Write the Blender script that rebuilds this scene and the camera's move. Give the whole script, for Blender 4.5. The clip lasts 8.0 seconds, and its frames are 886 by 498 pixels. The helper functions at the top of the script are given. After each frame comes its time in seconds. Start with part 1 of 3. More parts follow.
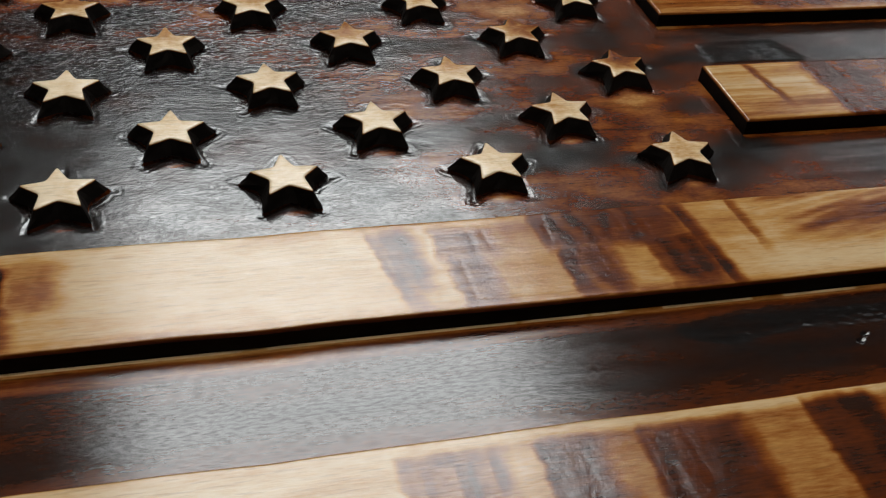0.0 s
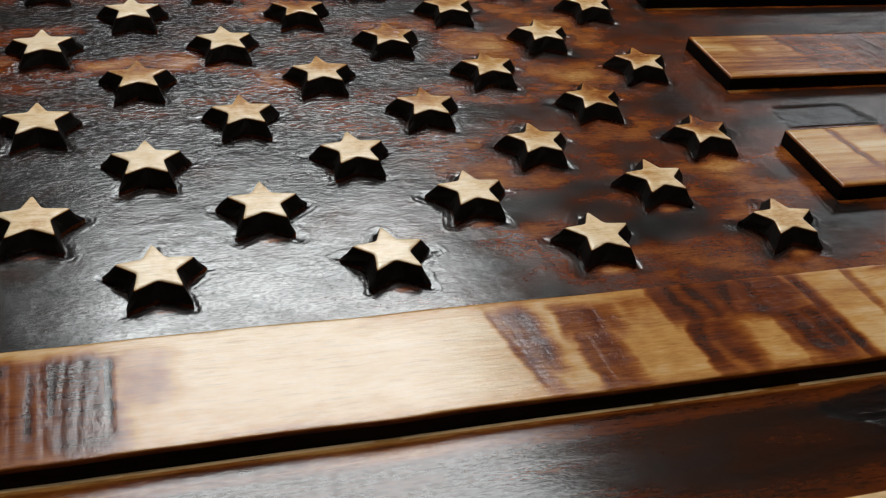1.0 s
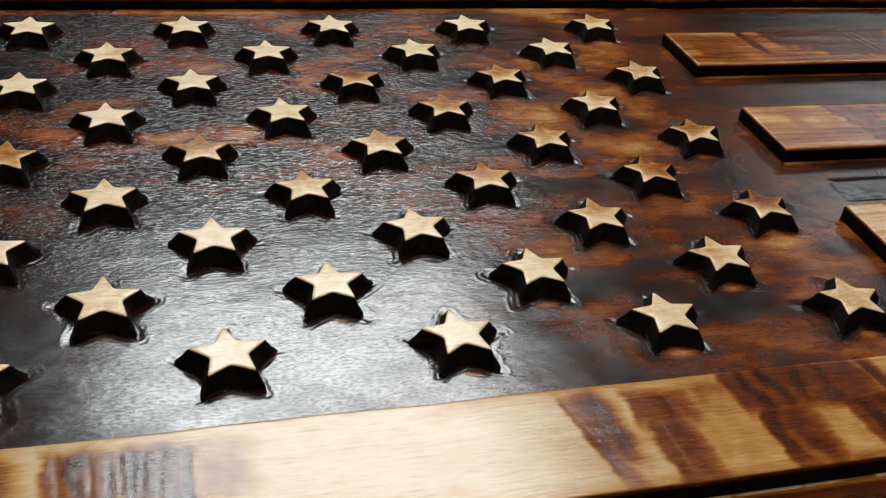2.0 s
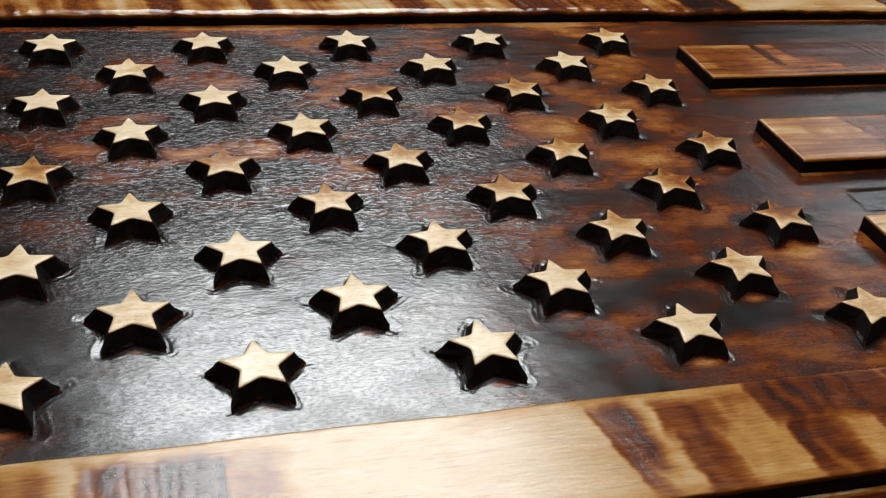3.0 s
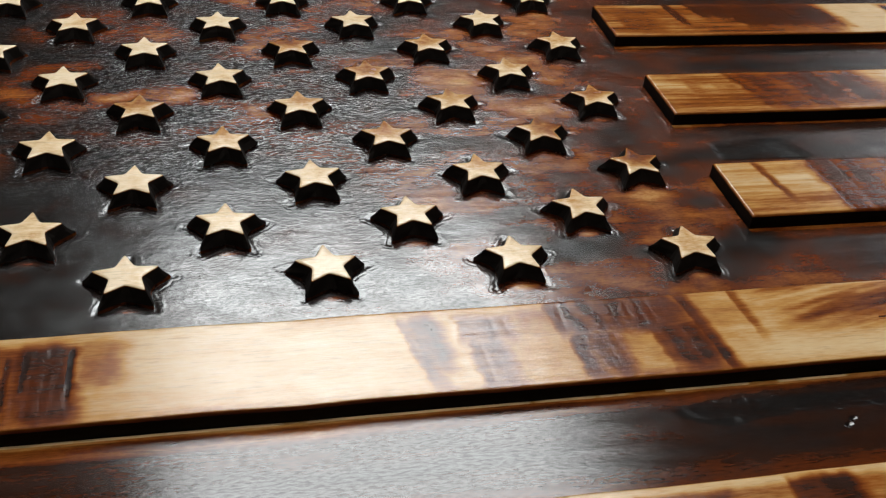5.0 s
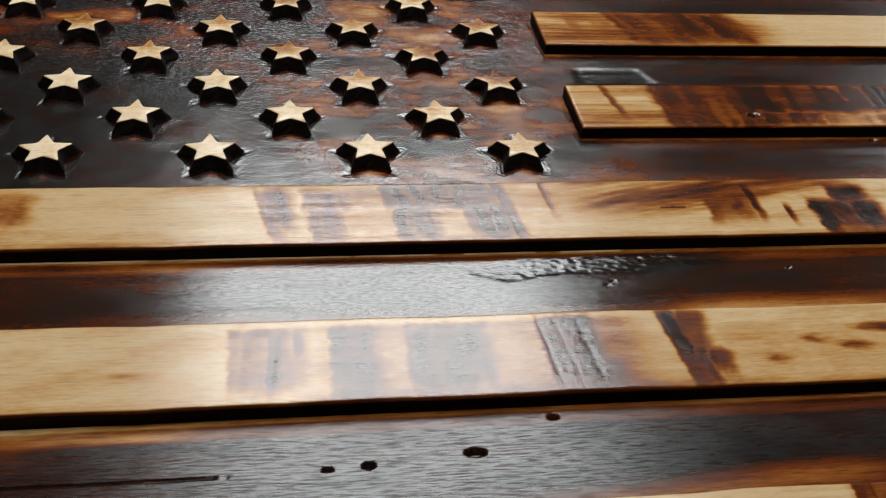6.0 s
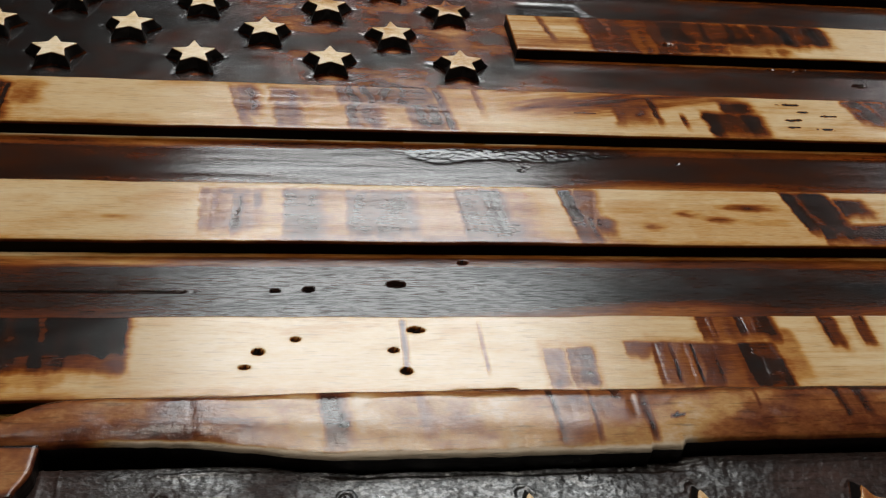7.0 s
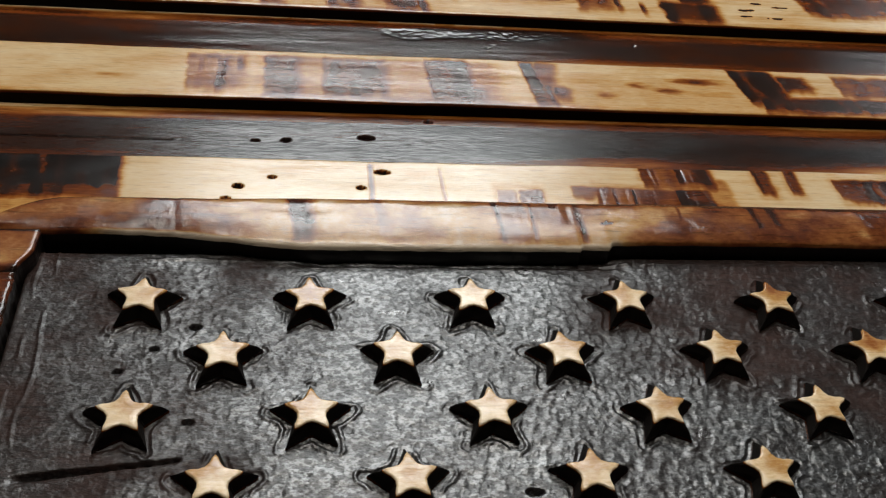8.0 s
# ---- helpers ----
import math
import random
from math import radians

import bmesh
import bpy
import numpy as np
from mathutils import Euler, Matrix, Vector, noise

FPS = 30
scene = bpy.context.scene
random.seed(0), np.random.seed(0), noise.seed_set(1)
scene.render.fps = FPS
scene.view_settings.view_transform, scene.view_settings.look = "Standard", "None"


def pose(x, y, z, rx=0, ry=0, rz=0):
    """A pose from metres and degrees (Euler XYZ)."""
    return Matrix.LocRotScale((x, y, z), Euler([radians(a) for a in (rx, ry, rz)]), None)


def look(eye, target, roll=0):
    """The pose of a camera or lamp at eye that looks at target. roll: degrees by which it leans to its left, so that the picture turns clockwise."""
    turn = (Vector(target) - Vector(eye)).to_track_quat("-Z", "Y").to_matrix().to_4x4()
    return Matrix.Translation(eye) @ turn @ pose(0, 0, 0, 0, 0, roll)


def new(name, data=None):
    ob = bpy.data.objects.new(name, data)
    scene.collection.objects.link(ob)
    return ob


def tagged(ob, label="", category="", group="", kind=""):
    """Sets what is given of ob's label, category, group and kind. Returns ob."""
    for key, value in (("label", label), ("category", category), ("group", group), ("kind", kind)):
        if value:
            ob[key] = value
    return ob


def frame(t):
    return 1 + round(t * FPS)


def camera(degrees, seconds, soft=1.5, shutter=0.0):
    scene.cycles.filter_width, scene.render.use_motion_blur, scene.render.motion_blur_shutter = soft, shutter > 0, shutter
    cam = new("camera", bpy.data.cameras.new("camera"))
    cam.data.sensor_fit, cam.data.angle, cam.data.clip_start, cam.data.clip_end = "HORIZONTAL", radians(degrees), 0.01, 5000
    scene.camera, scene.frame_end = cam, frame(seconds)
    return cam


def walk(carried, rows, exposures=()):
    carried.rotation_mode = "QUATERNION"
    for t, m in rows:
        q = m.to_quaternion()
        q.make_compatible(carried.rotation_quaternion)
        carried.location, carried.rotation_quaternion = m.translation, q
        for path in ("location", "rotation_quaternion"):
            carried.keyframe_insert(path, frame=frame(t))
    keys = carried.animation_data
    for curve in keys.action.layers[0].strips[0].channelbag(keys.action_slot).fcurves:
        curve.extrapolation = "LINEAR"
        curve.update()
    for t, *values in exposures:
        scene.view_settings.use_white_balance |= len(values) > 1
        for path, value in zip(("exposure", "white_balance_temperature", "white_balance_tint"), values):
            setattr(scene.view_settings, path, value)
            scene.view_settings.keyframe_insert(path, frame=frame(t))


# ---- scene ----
cam = camera(46.6, 8.0, 1.25)
METRES, EYE, TILT, LEAN, TURN = 0.405, 0.1655, -36.97, -5.6, -18.0
PATH = [
    (0, (0.154, -0.244, 0.17), (0.626, 1.227, -1.1), 6.7),
    (0.5, (0.134, -0.232, 0.16), (0.671, 1.254, -1.067), 7.3),
    (1, (0.119, -0.221, 0.162), (0.67, 1.299, -1.015), 7.3),
    (1.5, (0.112, -0.215, 0.169), (0.648, 1.333, -0.977), 7.1),
    (2, (0.107, -0.211, 0.17), (0.628, 1.363, -0.948), 6.7),
    (3.5, (0.1, -0.213, 0.17), (0.603, 1.382, -0.927), 5.7),
    (4, (0.115, -0.224, 0.172), (0.586, 1.362, -0.951), 5.3),
    (5.5, (0.178, -0.299, 0.207), (0.524, 1.26, -0.996), 5.3),
    (6, (0.21, -0.348, 0.218), (0.506, 1.198, -1.016), 5.5),
    (6.5, (0.229, -0.399, 0.228), (0.52, 1.141, -1.014), 6.5),
    (7, (0.224, -0.429, 0.233), (0.519, 1.095, -1.028), 7.4),
    (7.5, (0.226, -0.457, 0.222), (0.515, 1.052, -1.058), 7.8),
    (8, (0.232, -0.483, 0.225), (0.529, 0.995, -1.09), 8.2),
]
walk(cam, [(t, look(eye, target, roll)) for t, eye, target, roll in PATH],
     [(0, -0.52), (0.5, -0.46), (1, -0.38), (1.5, -0.33), (2, -0.25), (3.5, -0.17), (5.5, -0.18), (6.5, -0.26), (7, -0.30), (7.5, -0.28), (8, -0.10)])

# ---------------------------------------------------------------- world, room light
LAMP_COLOUR = (0.93, 0.97, 1.0)
world = bpy.data.worlds.new("world")
scene.world = world
world.use_nodes = True
world.node_tree.nodes["Background"].inputs[0].default_value = (0.9, 0.95, 1.0, 1)
world.node_tree.nodes["Background"].inputs[1].default_value = 0.04
TABLE_Z, FLOOR_Z, CEILING_Z = -0.0245, -0.80, 1.75


def ceiling_lamp(x, y, sx, sy, watts, colour):
    data = bpy.data.lights.new("lamp_light", "AREA")
    data.shape, data.size, data.size_y = "RECTANGLE", sx, sy
    data.energy, data.color = watts, colour
    lamp = new("lamp_light", data)
    lamp.matrix_world = pose(x, y, CEILING_Z - 0.065)
    return lamp


LAMPS = ((0.475, 1.555, 1.02, 1.57, 42.0, (0.94, 0.975, 0.965)), (2.95, 2.85, 0.80, 1.00, 6.0, (0.90, 0.96, 1.0)), (0.30, 0.15, 0.60, 0.60, 11.0, (1.0, 0.91, 0.78)))
for x, y, sx, sy, watts, colour in LAMPS:
    ceiling_lamp(x, y, sx, sy, watts, colour)


# ---------------------------------------------------------------- materials
def graph(name):
    mat = bpy.data.materials.new(name)
    mat.use_nodes = True
    nodes, links = mat.node_tree.nodes, mat.node_tree.links
    return mat, nodes, links, nodes["Principled BSDF"]


def math_node(nodes, links, op, a, b, c=None):
    n = nodes.new("ShaderNodeMath")
    n.operation = op
    for i, v in enumerate((a, b, c)):
        if v is None:
            continue
        if isinstance(v, (int, float)):
            n.inputs[i].default_value = v
        else:
            links.new(v, n.inputs[i])
    return n.outputs[0]


def noise_node(nodes, links, scale, stretch=(1, 1, 1), detail=4, rough=0.6):
    geo = nodes.new("ShaderNodeNewGeometry")
    mapping = nodes.new("ShaderNodeMapping")
    mapping.inputs["Scale"].default_value = stretch
    links.new(geo.outputs["Position"], mapping.inputs["Vector"])
    n = nodes.new("ShaderNodeTexNoise")
    n.inputs["Scale"].default_value = scale
    n.inputs["Detail"].default_value = detail
    n.inputs["Roughness"].default_value = rough
    links.new(mapping.outputs[0], n.inputs["Vector"])
    return n.outputs["Fac"]


def burnt_wood(name, fibre=0.36, mottle=0.20, rough=(0.13, 0.21), bump=0.16, pit=0.0, level=None, coarse=650, dashes=(0.13, 0.36), pore=0.60, bare=((0.66, 0.47, 0.27), (0.60, 0.40, 0.20)), gloss=0.50, sat=1.0, shine=(0.25, 0.85), crack=0.0, grain=(0.16, 0.45, 0.05), torn=None, thin=None):
    """Torched and varnished wood: the 'burn' attribute runs from bare pale wood (0) to black char (1)."""
    mat, nodes, links, bsdf = graph(name)
    fine = noise_node(nodes, links, 1300, (grain[0], 1, 1), 4, 0.6)
    wide = noise_node(nodes, links, 120, (grain[1], 1, 1), 4, 0.6)
    streak = noise_node(nodes, links, 330, (grain[2], 1, 1), 3, 0.5)
    if level is None:
        attr = nodes.new("ShaderNodeAttribute")
        attr.attribute_name = "burn"
        base = attr.outputs["Fac"]
    else:
        base = level
    b = math_node(nodes, links, "MULTIPLY_ADD", math_node(nodes, links, "SUBTRACT", fine, 0.5), fibre, base)
    b = math_node(nodes, links, "MULTIPLY_ADD", math_node(nodes, links, "SUBTRACT", wide, 0.5), mottle, b)
    b = math_node(nodes, links, "MULTIPLY_ADD", math_node(nodes, links, "SUBTRACT", streak, 0.5), fibre * 0.6, b)
    ramp = nodes.new("ShaderNodeValToRGB")
    stops = ((0.0, bare[0]), (0.14, bare[1]), (0.32, (0.44, 0.228, 0.066)), (0.50, (0.240, 0.075, 0.013)),
             (0.68, (0.105, 0.022, 0.004)), (0.86, (0.027, 0.0095, 0.005)), (1.0, (0.008, 0.0065, 0.006)))
    if sat < 1:
        stops = tuple((p, tuple(sat * v + (1 - sat) * (0.3 * c[0] + 0.6 * c[1] + 0.1 * c[2]) for v in c)) for p, c in stops)
    el = ramp.color_ramp.elements
    el[0].position, el[0].color = stops[0][0], (*stops[0][1], 1)
    el[1].position, el[1].color = stops[-1][0], (*stops[-1][1], 1)
    for p, c in stops[1:-1]:
        el.new(p).color = (*c, 1)
    links.new(b, ramp.inputs[0])
    pores = noise_node(nodes, links, 1150, (0.085, 1, 1), 3, 0.55)
    pr = nodes.new("ShaderNodeMapRange")
    pr.inputs["From Min"].default_value, pr.inputs["From Max"].default_value = 0.34, 0.43
    pr.inputs["To Min"].default_value, pr.inputs["To Max"].default_value = pore, 1.0
    links.new(pores, pr.inputs["Value"])
    tint = nodes.new("ShaderNodeVectorMath")
    tint.operation = "SCALE"
    links.new(ramp.outputs[0], tint.inputs[0])
    links.new(pr.outputs[0], tint.inputs["Scale"])
    links.new(tint.outputs[0], bsdf.inputs["Base Color"])
    r = nodes.new("ShaderNodeMapRange")
    r.inputs["To Min"].default_value, r.inputs["To Max"].default_value = rough
    r.inputs["From Min"].default_value, r.inputs["From Max"].default_value = 0.3, 0.7
    links.new(wide, r.inputs["Value"])
    links.new(r.outputs[0], bsdf.inputs["Roughness"])
    dash = noise_node(nodes, links, 1500, (dashes[0], 1, 1), 3, 0.6)
    sp = nodes.new("ShaderNodeMapRange")
    sp.inputs["From Min"].default_value, sp.inputs["From Max"].default_value = 0.36, 0.56
    sp.inputs["To Min"].default_value, sp.inputs["To Max"].default_value = dashes[1] * gloss, gloss
    links.new(dash, sp.inputs["Value"])
    varnish = math_node(nodes, links, "MAXIMUM", math_node(nodes, links, "MULTIPLY_ADD", base, *shine), 0.1)
    if torn:
        # short lifted fibres that catch the light, with dull ground between; fewer right of the line and below the last stars
        lift, line, fade, scale, stretch, least, dull = torn
        lifted = nodes.new("ShaderNodeMapRange")
        lifted.interpolation_type = "SMOOTHSTEP"
        lifted.inputs["From Min"].default_value, lifted.inputs["From Max"].default_value = 0.43, 0.60
        links.new(noise_node(nodes, links, scale, stretch, 1.6, 0.6), lifted.inputs["Value"])
        axes = nodes.new("ShaderNodeSeparateXYZ")
        links.new(nodes.new("ShaderNodeNewGeometry").outputs["Position"], axes.inputs[0])
        side = nodes.new("ShaderNodeMapRange")
        side.interpolation_type = "SMOOTHSTEP"
        side.inputs["From Min"].default_value, side.inputs["From Max"].default_value = line - fade, line
        side.inputs["To Min"].default_value, side.inputs["To Max"].default_value = 1.0, 0.0
        links.new(math_node(nodes, links, "MULTIPLY_ADD", math_node(nodes, links, "SUBTRACT", wide, 0.5), 0.12, axes.outputs[0]), side.inputs["Value"])
        scraped = nodes.new("ShaderNodeMapRange")
        scraped.interpolation_type = "SMOOTHSTEP"
        scraped.inputs["From Min"].default_value, scraped.inputs["From Max"].default_value = 0.01, 0.09
        scraped.inputs["To Min"].default_value = least
        links.new(axes.outputs[1], scraped.inputs["Value"])
        level_off = scraped.outputs[0]
        raised = math_node(nodes, links, "MULTIPLY", lifted.outputs[0], side.outputs[0])
        hidden = math_node(nodes, links, "MULTIPLY", math_node(nodes, links, "SUBTRACT", 1.0, lifted.outputs[0]), math_node(nodes, links, "MULTIPLY", side.outputs[0], level_off))
        varnish = math_node(nodes, links, "MULTIPLY", varnish, math_node(nodes, links, "SUBTRACT", 1.0, math_node(nodes, links, "MULTIPLY", hidden, dull)))
    if thin:
        # the varnish soaks in unevenly: whole patches shine less
        soaked = nodes.new("ShaderNodeMapRange")
        soaked.inputs["From Min"].default_value, soaked.inputs["From Max"].default_value = 0.38, 0.60
        soaked.inputs["To Min"].default_value, soaked.inputs["To Max"].default_value = thin
        links.new(noise_node(nodes, links, 75, (0.6, 1, 1), 3, 0.55), soaked.inputs["Value"])
        varnish = math_node(nodes, links, "MULTIPLY", varnish, soaked.outputs[0])
    links.new(math_node(nodes, links, "MULTIPLY", sp.outputs[0], varnish), bsdf.inputs["Specular IOR Level"])
    height = math_node(nodes, links, "ADD", fine, math_node(nodes, links, "MULTIPLY", streak, 0.8))
    if pit:
        rough_noise = noise_node(nodes, links, coarse, (0.45, 1, 1), 5, 0.7)
        height = math_node(nodes, links, "MULTIPLY_ADD", rough_noise, pit, height)
    if torn:
        height = math_node(nodes, links, "MULTIPLY", math_node(nodes, links, "MULTIPLY_ADD", raised, lift, height), level_off)
    if crack:
        flakes = noise_node(nodes, links, 620, (1, 0.6, 1), 4, 0.65)
        off = math_node(nodes, links, "MULTIPLY", math_node(nodes, links, "SUBTRACT", base, 0.76), 5.0)
        depth = math_node(nodes, links, "MAXIMUM", math_node(nodes, links, "SUBTRACT", 1.0, math_node(nodes, links, "MULTIPLY", off, off)), 0.0)
        height = math_node(nodes, links, "MULTIPLY_ADD", math_node(nodes, links, "MULTIPLY", math_node(nodes, links, "SUBTRACT", flakes, 0.5), depth), crack, height)
    bm = nodes.new("ShaderNodeBump")
    bm.inputs["Strength"].default_value = bump
    bm.inputs["Distance"].default_value = 0.0004
    links.new(height, bm.inputs["Height"])
    links.new(bm.outputs[0], bsdf.inputs["Normal"])
    return mat


def plain(name, colour, rough, spec=0.5, var=0.15, scale=40, stretch=(1, 1, 1)):
    mat, nodes, links, bsdf = graph(name)
    n = noise_node(nodes, links, scale, stretch)
    mix = nodes.new("ShaderNodeMix")
    mix.data_type = "RGBA"
    mix.inputs["A"].default_value = (*[c * (1 - var) for c in colour], 1)
    mix.inputs["B"].default_value = (*[min(1, c * (1 + var)) for c in colour], 1)
    links.new(n, mix.inputs["Factor"])
    links.new(mix.outputs["Result"], bsdf.inputs["Base Color"])
    bsdf.inputs["Roughness"].default_value = rough
    bsdf.inputs["Specular IOR Level"].default_value = spec
    bm = nodes.new("ShaderNodeBump")
    bm.inputs["Strength"].default_value = 0.2
    bm.inputs["Distance"].default_value = 0.001
    links.new(n, bm.inputs["Height"])
    links.new(bm.outputs[0], bsdf.inputs["Normal"])
    return mat


M_STRIPE = burnt_wood("burnt_stripe_wood", fibre=0.30, bump=0.17, crack=0.8, gloss=0.56, shine=(0.0, 1.05), dashes=(0.22, 0.72), pore=0.82, bare=((0.60, 0.45, 0.275), (0.55, 0.38, 0.20)))
M_CHAR = burnt_wood("charred_stripe_wood", fibre=0.22, mottle=0.20, rough=(0.10, 0.17), bump=0.12, dashes=(0.26, 0.68), gloss=0.54, grain=(0.24, 0.5, 0.09))
M_CHAR_OPEN = burnt_wood("open_grained_char", fibre=0.26, mottle=0.22, rough=(0.16, 0.26), bump=0.20, dashes=(0.10, 0.35), gloss=0.42, grain=(0.10, 0.4, 0.045))
M_CANTON = burnt_wood("charred_carved_wood", fibre=0.30, mottle=0.34, rough=(0.15, 0.24), bump=0.23, pit=0.6, coarse=800, dashes=(0.45, 0.6), gloss=0.88, grain=(0.40, 0.75, 0.20),
                      torn=(0.8, 0.28, 0.10, 880, (0.45, 1, 1), 0.12, 0.78), thin=(0.72, 1.12))
M_HAMMERED = burnt_wood("charred_hammered_wood", fibre=0.16, mottle=0.20, rough=(0.27, 0.40), bump=0.26, pit=1.6, coarse=560, torn=(0.40, 9.0, 1.0, 700, (0.8, 1, 1), 1.0, 0.55), gloss=1.35, dashes=(0.6, 0.45), sat=0.32, shine=(5.5, -4.35), grain=(0.5, 0.8, 0.4))
M_RIM = burnt_wood("smoked_rim_wood", fibre=0.20, mottle=0.55, rough=(0.14, 0.23), bump=0.15, gloss=0.56, crack=1.3, dashes=(0.4, 0.6), sat=0.90,
                   bare=((0.66, 0.53, 0.38), (0.56, 0.42, 0.28)), grain=(0.45, 0.8, 0.35))
M_STAR = burnt_wood("sanded_star_wood", fibre=0.26, mottle=0.62, rough=(0.17, 0.28), bump=0.2, gloss=0.76, pore=0.85, bare=((0.80, 0.66, 0.47), (0.70, 0.52, 0.31)), grain=(0.35, 0.8, 0.12))
M_SOOT = plain("soot_black_cut", (0.008, 0.006, 0.005), 0.65, 0.12, 0.5, 500, (0.25, 1, 1))
# brown-red foot ring, coloured to stand in for the ground's reflection there
M_FOOT_GLINT = burnt_wood("star_foot_glint", fibre=0.3, mottle=0.9, rough=(0.18, 0.30), bump=0.5, level=0.76, gloss=0.7, grain=(0.7, 0.9, 0.5))
M_SPLIT = plain("split_black_wood", (0.016, 0.012, 0.010), 0.34, 0.55, 0.6, 900, (0.10, 0.10, 1))
M_BACK = plain("backing_plywood", (0.05, 0.03, 0.018), 0.6)
M_TABLE = plain("workbench_board", (0.12, 0.085, 0.06), 0.55, 0.4, 0.3, 30, (0.1, 1, 1))
M_WALL = plain("wall_paint", (0.10, 0.10, 0.10), 0.85)
M_FLOOR = plain("concrete_floor", (0.12, 0.115, 0.11), 0.8, 0.3, 0.3, 6)
M_CEILING = plain("ceiling_paint", (0.12, 0.12, 0.12), 0.9)
M_FRAME = plain("lamp_housing", (0.6, 0.6, 0.6), 0.4)
def diffuser_material(strength):
    mat, nodes, links, bsdf = graph("lamp_diffuser")
    bsdf.inputs["Base Color"].default_value = (0.8, 0.8, 0.8, 1)
    bsdf.inputs["Emission Color"].default_value = (*LAMP_COLOUR, 1)
    bsdf.inputs["Emission Strength"].default_value = strength
    return mat


# ---------------------------------------------------------------- shape helpers
def part(name, mesh, parent, label=""):
    ob = new(name, mesh)
    if parent:
        ob.parent = parent
    if label:
        ob["label"] = label
    return ob


def box_mesh(name, x0, x1, y0, y1, z0, z1, mat, bevel=0.0):
    bm = bmesh.new()
    bmesh.ops.create_cube(bm, size=1)
    for v in bm.verts:
        v.co = Vector(((x0 + x1) / 2 + v.co.x * (x1 - x0), (y0 + y1) / 2 + v.co.y * (y1 - y0), (z0 + z1) / 2 + v.co.z * (z1 - z0)))
    if bevel:
        bmesh.ops.bevel(bm, geom=bm.edges[:], offset=bevel, segments=2, affect="EDGES")
    me = bpy.data.meshes.new(name)
    bm.to_mesh(me)
    bm.free()
    me.materials.append(mat)
    return me


def vnoise(x, y, seed=0):
    """Smooth value noise in 0..1 on numpy arrays."""
    x, y = np.broadcast_arrays(np.asarray(x, float), np.asarray(y, float))
    xi, yi = np.floor(x).astype(np.int64), np.floor(y).astype(np.int64)
    fx, fy = x - xi, y - yi
    fx, fy = fx * fx * (3 - 2 * fx), fy * fy * (3 - 2 * fy)

    def lattice(i, j):
        h = (i * 374761393 + j * 668265263 + seed * 974634777) & 0x7FFFFFFF
        h = ((h ^ (h >> 13)) * 1274126177) & 0x7FFFFFFF
        return ((h ^ (h >> 16)) & 0xFFFF) / 65535.0
    a, b = lattice(xi, yi), lattice(xi + 1, yi)
    c, d = lattice(xi, yi + 1), lattice(xi + 1, yi + 1)
    return (a * (1 - fx) + b * fx) * (1 - fy) + (c * (1 - fx) + d * fx) * fy


def fbm(x, y, seed=0, octaves=3):
    total, amp, norm = 0, 1.0, 0.0
    for k in range(octaves):
        total = total + amp * vnoise(x * 2 ** k, y * 2 ** k, seed + 17 * k)
        norm += amp
        amp *= 0.5
    return total / norm


def ease(v):
    v = np.clip(v, 0, 1)
    return v * v * (3 - 2 * v)


def steps(a, b, step, fine=(), coarse=0.02):
    """Grid lines from a to b: close together inside the stretch 'fine', wide apart outside it, with tight lines at both edges."""
    lo, hi = fine if fine else (a, b)
    lo, hi = max(a, lo), min(b, hi)
    lines = [a, a + 0.0003, a + 0.0008]
    for p, q, s in ((a + 0.0015, lo, coarse), (lo, hi, step), (hi, b - 0.0015, coarse)):
        if q - p > 1e-6:
            lines += list(np.linspace(p, q, max(2, int(round((q - p) / s)) + 1)))
    lines += [b - 0.0008, b - 0.0003, b]
    lines = np.array(sorted(lines))
    keep = np.concatenate(([True], np.diff(lines) > 1e-4))
    return lines[keep]


def sheet(name, xs, ys, z, bottom, mats, height=None, burn=None, edge=0.0010, warp=None, edge_burn=0.75):
    """A board with a carved top: a grid over xs, ys at height z, rounded at its edges, with upright sides down to bottom."""
    gx, gy = np.meshgrid(xs, ys, indexing="ij")
    d = np.minimum(np.minimum(gx - xs[0], xs[-1] - gx), np.minimum(gy - ys[0], ys[-1] - gy))
    k = np.clip(edge - d, 0, edge)
    gz = z - (edge - np.sqrt(np.maximum(edge * edge - k * k, 0)))
    if height is not None:
        gz = gz + height(gx, gy)
    bv = burn(gx, gy) if burn is not None else np.full_like(gx, 0.2)
    bv = np.maximum(bv, ease(1 - d / 0.0012) * edge_burn) if edge > 0.0003 else bv
    wx, wy = (gx, gy) if warp is None else warp(gx, gy)
    nx, ny = gx.shape
    top = np.stack((wx, wy, gz), -1).reshape(-1, 3)
    i, j = np.meshgrid(np.arange(nx - 1), np.arange(ny - 1), indexing="ij")
    q = (i * ny + j).ravel()
    quads = np.stack((q, q + ny, q + ny + 1, q + 1), 1)
    ring = np.concatenate((np.arange(nx - 1) * ny, (nx - 1) * ny + np.arange(ny - 1), np.arange(nx - 1, 0, -1) * ny + ny - 1, np.arange(ny - 1, 0, -1)))
    upper = top[ring]
    lower = upper.copy()
    lower[:, 2] = bottom
    m, n0 = len(ring), len(top)
    r = np.arange(m)
    walls = np.stack((n0 + m + r, n0 + m + (r + 1) % m, n0 + (r + 1) % m, n0 + r), 1)
    verts = np.concatenate((top, upper, lower))
    faces = np.concatenate((quads, walls))
    side = np.arange(len(faces)) >= len(quads)
    pb = np.concatenate((bv.ravel(), np.ones(2 * m)))
    me = bpy.data.meshes.new(name)
    nv, nf = len(verts), len(faces)
    me.vertices.add(nv)
